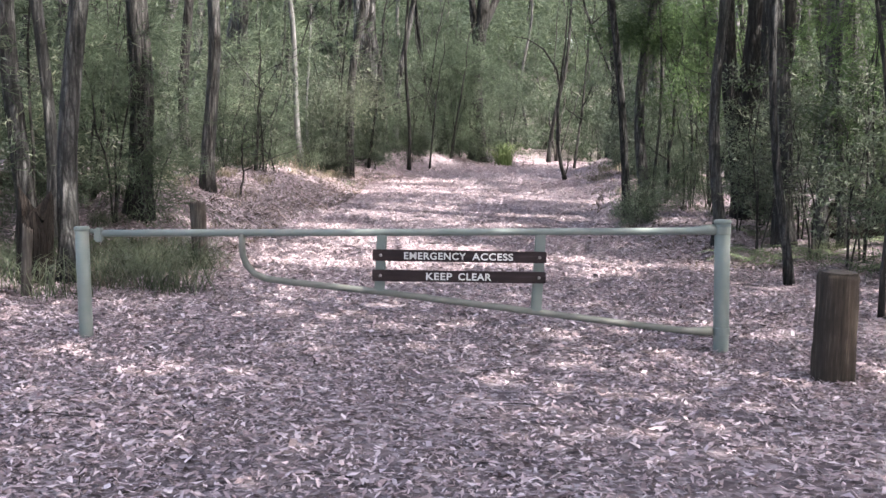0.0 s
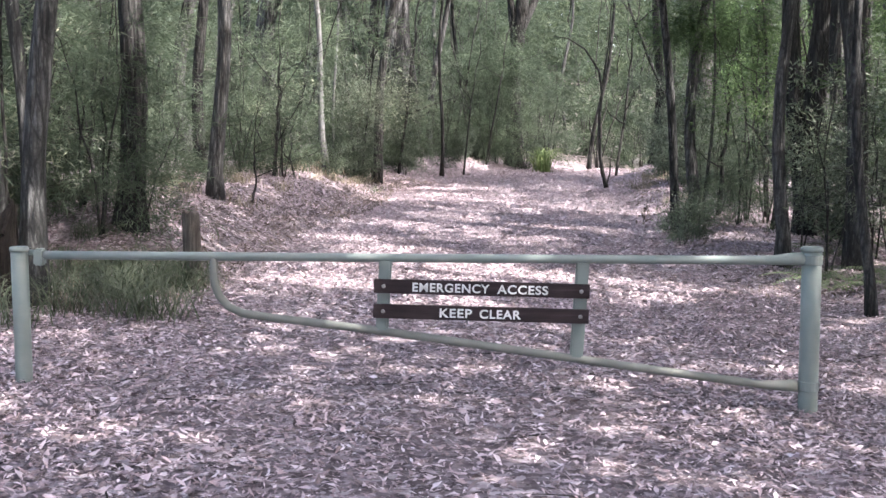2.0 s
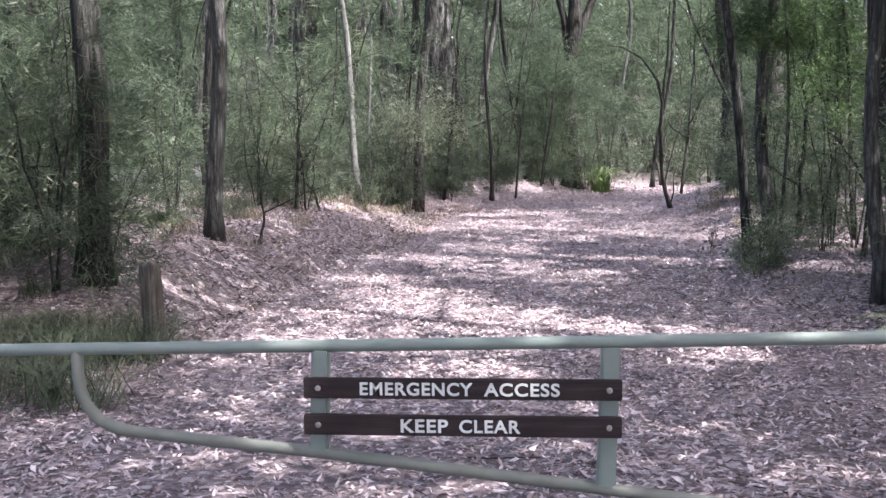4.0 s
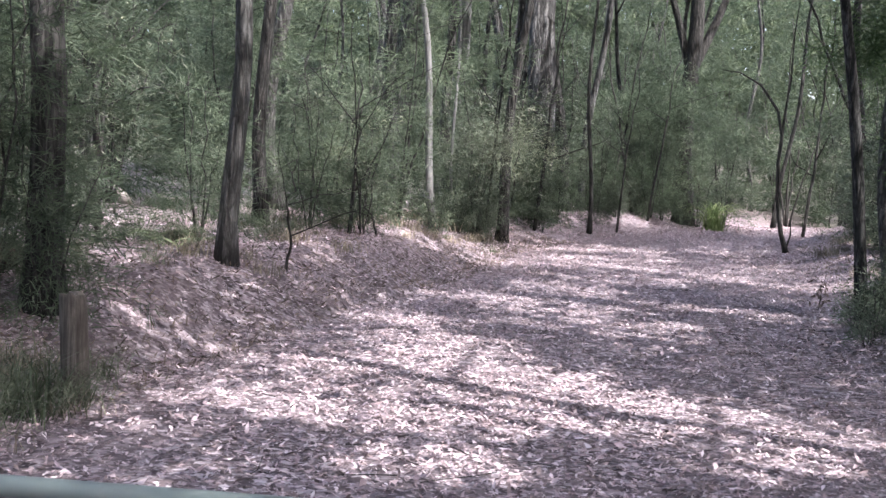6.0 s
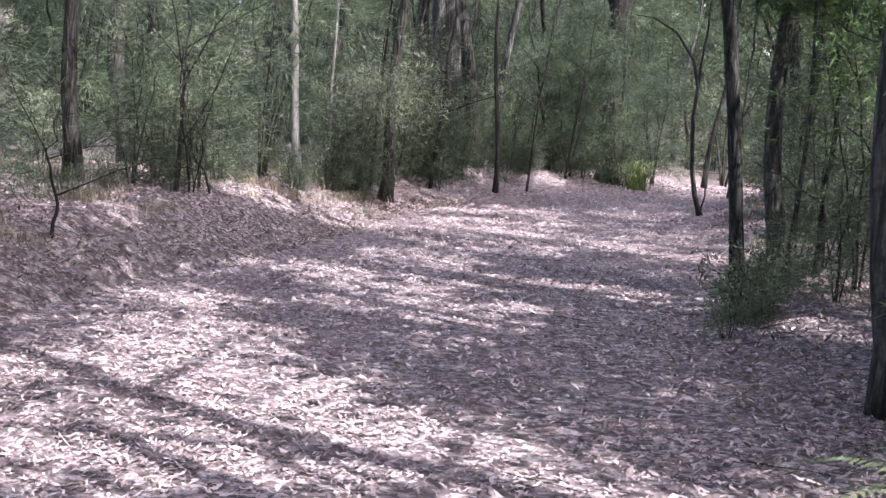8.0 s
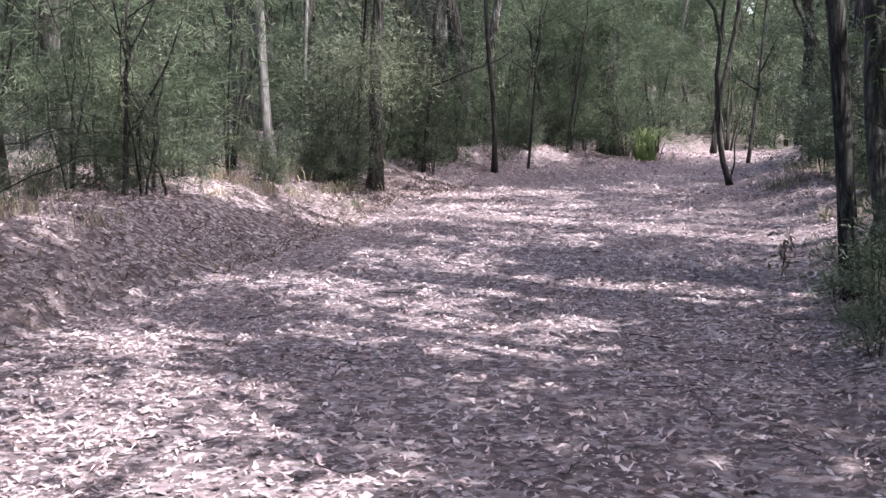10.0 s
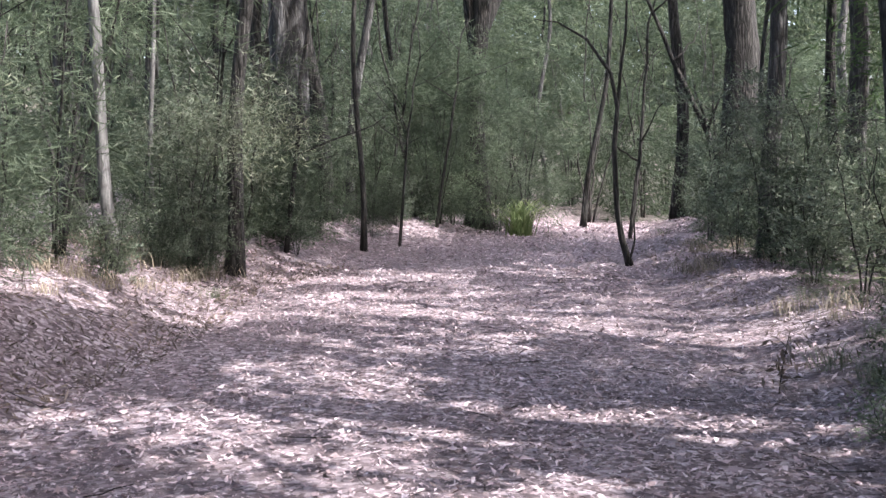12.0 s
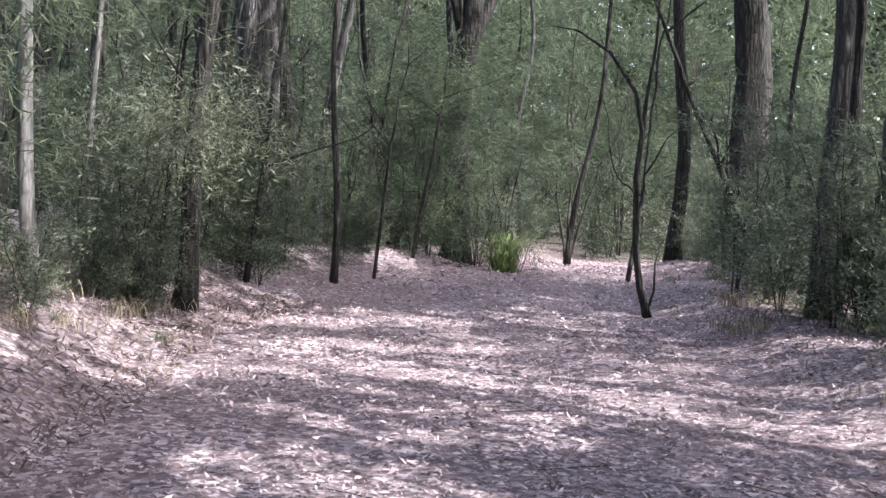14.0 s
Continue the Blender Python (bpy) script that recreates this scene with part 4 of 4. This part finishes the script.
# ---- far woods: a wooded rise all round ----
def build_far_woods():
    local = np.random.default_rng(77)
    n = 2300
    # clumps outside the forward view are unseen, added to close off light
    ang = local.uniform(0, 2 * np.pi, n)
    k = int(n * 0.82)
    ang[:k] = local.uniform(np.pi / 2 - 0.62, np.pi / 2 + 0.62, k)
    d = local.uniform(36, 68, n)
    cx, cy = d * np.cos(ang), 18 + d * np.sin(ang)
    cz = land(cx, cy) + local.uniform(0.0, 1.0, n) * 14
    c = np.stack([cx, cy, cz], 1)
    m = 68
    pos = np.repeat(c, m, 0) + local.normal(0, 0.62, (n * m, 3)) * [1, 1, 0.5]
    way = local.standard_normal((n * m, 3)) + [0, 0, -0.5]
    v, t = leaf_arrays(pos, way, local.uniform(0.3, 0.62, n * m), local.uniform(0.035, 0.075, n * m), local=local)
    n, m = 4600, 18
    ang = local.uniform(np.pi / 2 - 0.66, np.pi / 2 + 0.66, n)
    d = local.uniform(66, 84, n)
    cx, cy = d * np.cos(ang), 18 + d * np.sin(ang)
    c = np.stack([cx, cy, land(cx, cy) + local.uniform(0.0, 1.0, n) * 17], 1)
    pos = np.repeat(c, m, 0) + local.normal(0, 1.0, (n * m, 3))
    v2, t2 = leaf_arrays(pos, local.standard_normal((n * m, 3)), local.uniform(0.6, 1.3, n * m), local.uniform(0.25, 0.5, n * m), local=local)
    v, t = np.vstack([v, v2]), np.vstack([t, t2 + len(v)])
    tagged(mesh_part("far_woods", raw_mesh("far_woods", v, tris=t), M_FAR), "distant grey-green forest foliage on rising ground", "woods", kind="stuff")


build_far_woods()


# ---- grasses, ferns and other small plants ----
def blade_mesh(name, n, h, spread, width, seed, arch=0.6, patch=0.05):
    """Arching grass blades, three pieces each."""
    local = np.random.default_rng(seed)
    a = local.uniform(0, 2 * np.pi, n)
    out = np.stack([np.cos(a), np.sin(a), np.zeros(n)], 1)
    side = np.stack([-np.sin(a), np.cos(a), np.zeros(n)], 1)
    root = local.normal(0, patch, (n, 3)) * [1, 1, 0]
    hh, ss = h * local.uniform(0.5, 1.1, n)[:, None], spread * local.uniform(0.3, 1.1, n)[:, None]
    vs = []
    for s, w in ((0.0, 1.0), (0.4, 0.9), (0.75, 0.6), (1.0, 0.05)):
        c = root + out * ss * s ** 1.6 + np.array([0, 0, 1.0]) * hh * (s - arch * 0.5 * s ** 3)
        vs += [c - side * width * w / 2, c + side * width * w / 2]
    v = np.stack(vs, 1)
    o = np.arange(n)[:, None] * 8
    q = np.concatenate([o + [[0, 1, 3, 2]], o + [[2, 3, 5, 4]], o + [[4, 5, 7, 6]]])
    return raw_mesh(name, v.reshape(-1, 3), q)


TUSSOCK = [blade_mesh("grass_tussock", 62, 0.5, 0.62, 0.007, 600 + i, 1.2, 0.12) for i in range(3)]
for k, me in enumerate(TUSSOCK):
    me.materials.append(M_GRASS)


def plant(me, name, label, category, group, x, y, s, turn):
    ob = tagged(new(name, me), label, category, group)
    ob.matrix_world = pose(x, y, float(land(x, y)) - 0.01, 0, 0, turn) @ Matrix.Scale(s, 4)
    return ob


grow = np.random.default_rng(41)
for x0, x1, y0, y1, n, s in ((-3.5, -2.45, 10.4, 12.3, 13, 1.25), (-4.3, -3.0, 9.7, 12.8, 12, 1.2), (-3.9, -2.7, 12.4, 13.4, 10, 0.8), (-6.0, -4.0, 9.4, 12.5, 16, 0.95), (-5.6, -3.6, 13, 16, 14, 0.8), (3.0, 3.5, 18.0, 19.2, 9, 0.5), (3.4, 3.9, 20.7, 21.8, 7, 0.7), (-6.5, -4.2, 17.6, 21.4, 18, 0.9),
                             (-7.5, -4, 22, 30, 20, 0.9), (3.9, 6.5, 21.5, 27, 22, 0.6), (4.2, 7, 12, 19, 16, 0.7), (-3.6, -2.2, 25, 29, 10, 0.55), (4, 6, 28, 34, 10, 0.7)):
    for _ in range(n):
        plant(TUSSOCK[int(grow.integers(3))], "grass_tussock", "green arching grass tussock growing through leaf litter", "grass", "grass tussocks", grow.uniform(x0, x1), grow.uniform(y0, y1), s * grow.uniform(0.7, 1.2), grow.uniform(0, 360))
DRY = [blade_mesh("dry_grass", 60, 0.28, 0.22, 0.007, 620 + i, 0.8, 0.12) for i in range(2)]
for me in DRY:
    me.materials.append(M_STRAW)
for x0, x1, y0, y1, n in ((-3.8, -2.5, 10.6, 13.2, 14), (-4.6, -2.4, 22.5, 29, 34), (-5, -3.2, 16, 22, 16), (3.6, 5, 23, 31, 14)):
    for _ in range(n):
        plant(DRY[int(grow.integers(2))], "dry_grass", "dry straw-coloured grass tuft on the bank", "grass", "dry grass tufts", grow.uniform(x0, x1), grow.uniform(y0, y1), grow.uniform(0.7, 1.3), grow.uniform(0, 360))

strap = blade_mesh("strap_plant", 150, 1.75, 1.5, 0.035, 640, 1.25, 0.14)
strap.materials.append(M_STRAP)
plant(strap, "strap_leaf_plant", "large bright-green strap-leaved clump at the foot of a tree", "plant", "", 1.9, 36.9, 0.85, 0)


def fern_mesh(seed, fronds=8, length=0.75, width=0.22):
    local = np.random.default_rng(seed)
    ps, ws, ls = [], [], []
    for i in range(fronds):
        a = 6.28 * i / fronds + local.uniform(-0.3, 0.3)
        out, side = np.array([math.cos(a), math.sin(a), 0]), np.array([-math.sin(a), math.cos(a), 0])
        for s in np.linspace(0.15, 1, 18):
            c = out * length * s + np.array([0, 0, 1.0]) * length * (0.75 * s - 0.6 * s * s)
            for sg in (-1, 1):
                ps.append(c)
                ws.append(side * sg + out * 0.35 + np.array([0, 0, local.uniform(-0.25, 0.05)]))
                ls.append(width * (1.08 - s) + 0.015)
    ps, ws, ls = np.array(ps), np.array(ws), np.array(ls)
    ws /= np.linalg.norm(ws, axis=1)[:, None]
    flat = np.cross(ws, [0, 0, 1.0])
    flat /= np.linalg.norm(flat, axis=1)[:, None]
    w = 0.03
    mid = ps + ws * ls[:, None] * 0.35
    v = np.stack([ps, mid + flat * w / 2, ps + ws * ls[:, None] - [0, 0, 0.01], mid - flat * w / 2], 1).reshape(-1, 3)
    o = np.arange(len(ps))[:, None] * 4
    return raw_mesh("fern", v, tris=np.concatenate([o + [[0, 1, 2]], o + [[0, 2, 3]]]))


FERN = [fern_mesh(700 + i) for i in range(3)]
for me in FERN:
    me.materials.append(M_FERN)
for x, y, s in ((3.82, 13.6, 1.0), (4.1, 14.3, 0.9), (5.0, 13.0, 1.1), (5.3, 12.2, 1.0), (4.9, 14.4, 1.0), (5.8, 13.4, 1.0), (6.2, 14.6, 1.1), (4.5, 15.9, 0.9),
                (5.4, 16.4, 1.0), (5.1, 26.9, 0.9), (4.7, 25.3, 0.8), (5.6, 25.6, 0.9), (5.2, 23.9, 0.8), (6.0, 24.6, 1.0), (-4.4, 17.6, 0.9), (-4.9, 18.3, 1.0), (-5.2, 17.4, 0.9), (4.7, 28.9, 0.8), (-4.7, 11.9, 0.8), (-3.3, 11.6, 0.7), (-4.1, 12.6, 0.8), (-5.3, 11.2, 0.9), (-5.6, 13.9, 0.9), (-4.9, 15.9, 0.8)):
    plant(FERN[int(grow.integers(3))], "fern", "green bracken fern spreading over the leaf litter", "fern", "bracken ferns", x, y, s, grow.uniform(0, 360))

local = np.random.default_rng(90)
pos = np.stack([local.normal(0, 0.05, 40), local.normal(0, 0.05, 40), local.uniform(0.08, 0.42, 40)], 1)
sv, st = leaf_arrays(pos, local.standard_normal((40, 3)) + [0.3, 0, -1.0], 0.1, 0.03, local=local)
sprig = raw_mesh("dead_sprig", sv, tris=st)
sprig.materials.append(M_DEADFERN)
root = tagged(new("dead_sprig"), "small dead seedling with hanging brown leaves", "seedling")
root.location = (2.9, 21.3, float(land(2.9, 21.3)))
mesh_part("stem", tube_mesh("stem", [(0, 0, -0.02), (0.02, 0, 0.2), (0.07, 0, 0.46)], [0.006, 0.005, 0.003], 6), M_TWIG, root)
mesh_part("foliage", sprig, M_DEADFERN, root)


log_post("stump", -3.95, 10.85, 0.17, 0.72, 0.02, 12, M_CHAR, "charred hollow stump against a living tree", "stump", 0.5)
log_post("stump", -3.72, 10.0, 0.045, 0.6, 0.04, 13, M_LOG_GREY, "thin broken brown stump in the leaf litter", "stump", 0.12)


def fallen_log(x0, y0, x1, y1, r, lift, material, label, seed):
    n = 10
    s = np.linspace(0, 1, n)
    x, y = x0 + (x1 - x0) * s, y0 + (y1 - y0) * s
    z0, z1 = float(land(x0, y0)) + r * 0.6, float(land(x1, y1)) + r * 0.6 + lift
    p = np.stack([x - x0, y - y0, (z0 + (z1 - z0) * s) - z0], 1)
    ob = mesh_part("fallen_log", tube_mesh("fallen_log", p, r * (1 - 0.3 * s), 12, 0.06, seed), material)
    ob.location = (x0, y0, z0)
    return tagged(ob, label, "log", "fallen logs")


fallen_log(-7.6, 22.6, -10.4, 24.6, 0.09, 0.9, M_LOG, "pale weathered fallen trunk propped among shrubs", 1)
fallen_log(5.9, 17.9, 7.6, 18.6, 0.14, 0.25, M_BOLLARD, "brown rotting fallen log among ferns", 2)
fallen_log(5.4, 15.9, 7.2, 15.5, 0.12, 0.1, M_BOLLARD, "dark fallen log beside leaning trees", 3)
fallen_log(-4.05, 10.05, -6.0, 9.7, 0.22, 0.0, M_CHAR, "large charred fallen log with a dark hollow end", 5)
fallen_log(-4.5, 14.7, -6.2, 14.8, 0.13, 0.0, M_BOLLARD, "mossy dark fallen log on the bank", 4)


# ---- fallen leaves and twigs ----
def build_litter():
    local = np.random.default_rng(3)
    xs, ys = [], []
    for y0, y1, x0, x1, dens in ((2.2, 9, -4, 4, 1850), (9, 15, -5.2, 5.6, 1350), (15, 22, -6.4, 6.2, 900), (22, 30, -6.6, 6.4, 600), (30, 42, -5, 7, 280), (42, 50, -1, 9, 150)):
        n = int((y1 - y0) * (x1 - x0) * dens)
        xs.append(local.uniform(x0, x1, n))
        ys.append(local.uniform(y0, y1, n))
    x, y = np.concatenate(xs), np.concatenate(ys)
    keep = local.uniform(0, 1, len(x)) < 0.75 + 0.35 * ripple(x * 0.9, y * 0.8)
    x, y = x[keep], y[keep]
    rise = np.abs(land(x + 0.08, y) - land(x - 0.08, y)) / 0.16
    keep = local.uniform(0, 1, len(x)) > smooth(0.12, 0.55, rise) * 0.6
    x, y = x[keep], y[keep]
    n = len(x)
    z = land(x, y) + local.uniform(0.004, 0.02, n)
    a = local.uniform(0, 2 * np.pi, n)
    way = np.stack([np.cos(a), np.sin(a), local.normal(0, 0.22, n)], 1)
    side = np.stack([-np.sin(a), np.cos(a), local.normal(0, 0.36, n)], 1)
    ln = np.clip(local.lognormal(-3.36, 0.43, n), 0.016, 0.075)[:, None] * (1 + 0.35 * smooth(26, 40, y))[:, None]
    wd = ln * local.uniform(0.2, 0.46, n)[:, None]
    p = np.stack([x, y, z], 1)
    up = np.array([[0, 0, 1.0]])
    curl = local.normal(0.0, 0.16, n)[:, None] * ln * up
    cup = local.uniform(0, 0.5, n)[:, None] * wd * up
    v = np.stack([p - way * ln / 2 + np.abs(curl), p + side * wd / 2 + cup, p + way * ln / 2 + curl, p - side * wd / 2 + cup], 1)
    o = np.arange(n)[:, None] * 4
    t = np.concatenate([o + [[0, 1, 2]], o + [[0, 2, 3]]])
    tagged(mesh_part("fallen_leaves", raw_mesh("fallen_leaves", v.reshape(-1, 3), tris=t), M_LITTER), "dry brown and pale fallen leaves covering the track", "leaf litter", kind="stuff")
    tubes = []
    for i in range(200):
        x, y = local.uniform(-4.5, 5), local.uniform(3, 30)
        a, ln = local.uniform(0, 6.28), local.uniform(0.12, 0.5)
        q = np.linspace(-0.5, 0.5, 4)
        px, py = x + np.cos(a) * ln * q + local.normal(0, 0.012, 4), y + np.sin(a) * ln * q + local.normal(0, 0.012, 4)
        tubes.append(tube_arrays(np.stack([px, py, land(px, py) + 0.016], 1), np.linspace(0.0035, 0.002, 4), 4, 0.1, i, cap=False))
    tagged(mesh_part("fallen_twigs", join_tubes("fallen_twigs", tubes), M_TWIG), "thin dry twigs scattered over the leaf litter", "twigs", kind="stuff")


build_litter()


def build_bank_debris():
    """Dead stalks, bark strips and brown leaves caught on the banks."""
    local = np.random.default_rng(8)
    n = 9000
    y = local.uniform(12.5, 30, n)
    x = edge_left(y) - np.abs(local.normal(0, 0.9, n))
    k = n // 4
    y[:k] = local.uniform(13, 32, k)
    x[:k] = edge_right(y[:k]) + np.abs(local.normal(0.2, 0.8, k))
    p = np.stack([x, y, land(x, y) + 0.005], 1)
    way = local.standard_normal((n, 3)) * [1, 1, 0.5] + [0, 0, 0.35]
    v, t = leaf_arrays(p, way, local.uniform(0.04, 0.12, n), local.uniform(0.006, 0.02, n), local=local)
    tagged(mesh_part("bank_debris", raw_mesh("bank_debris", v, tris=t), M_DEADFERN), "dead brown stalks and bark strips on the banks", "debris", kind="stuff")


build_bank_debris()
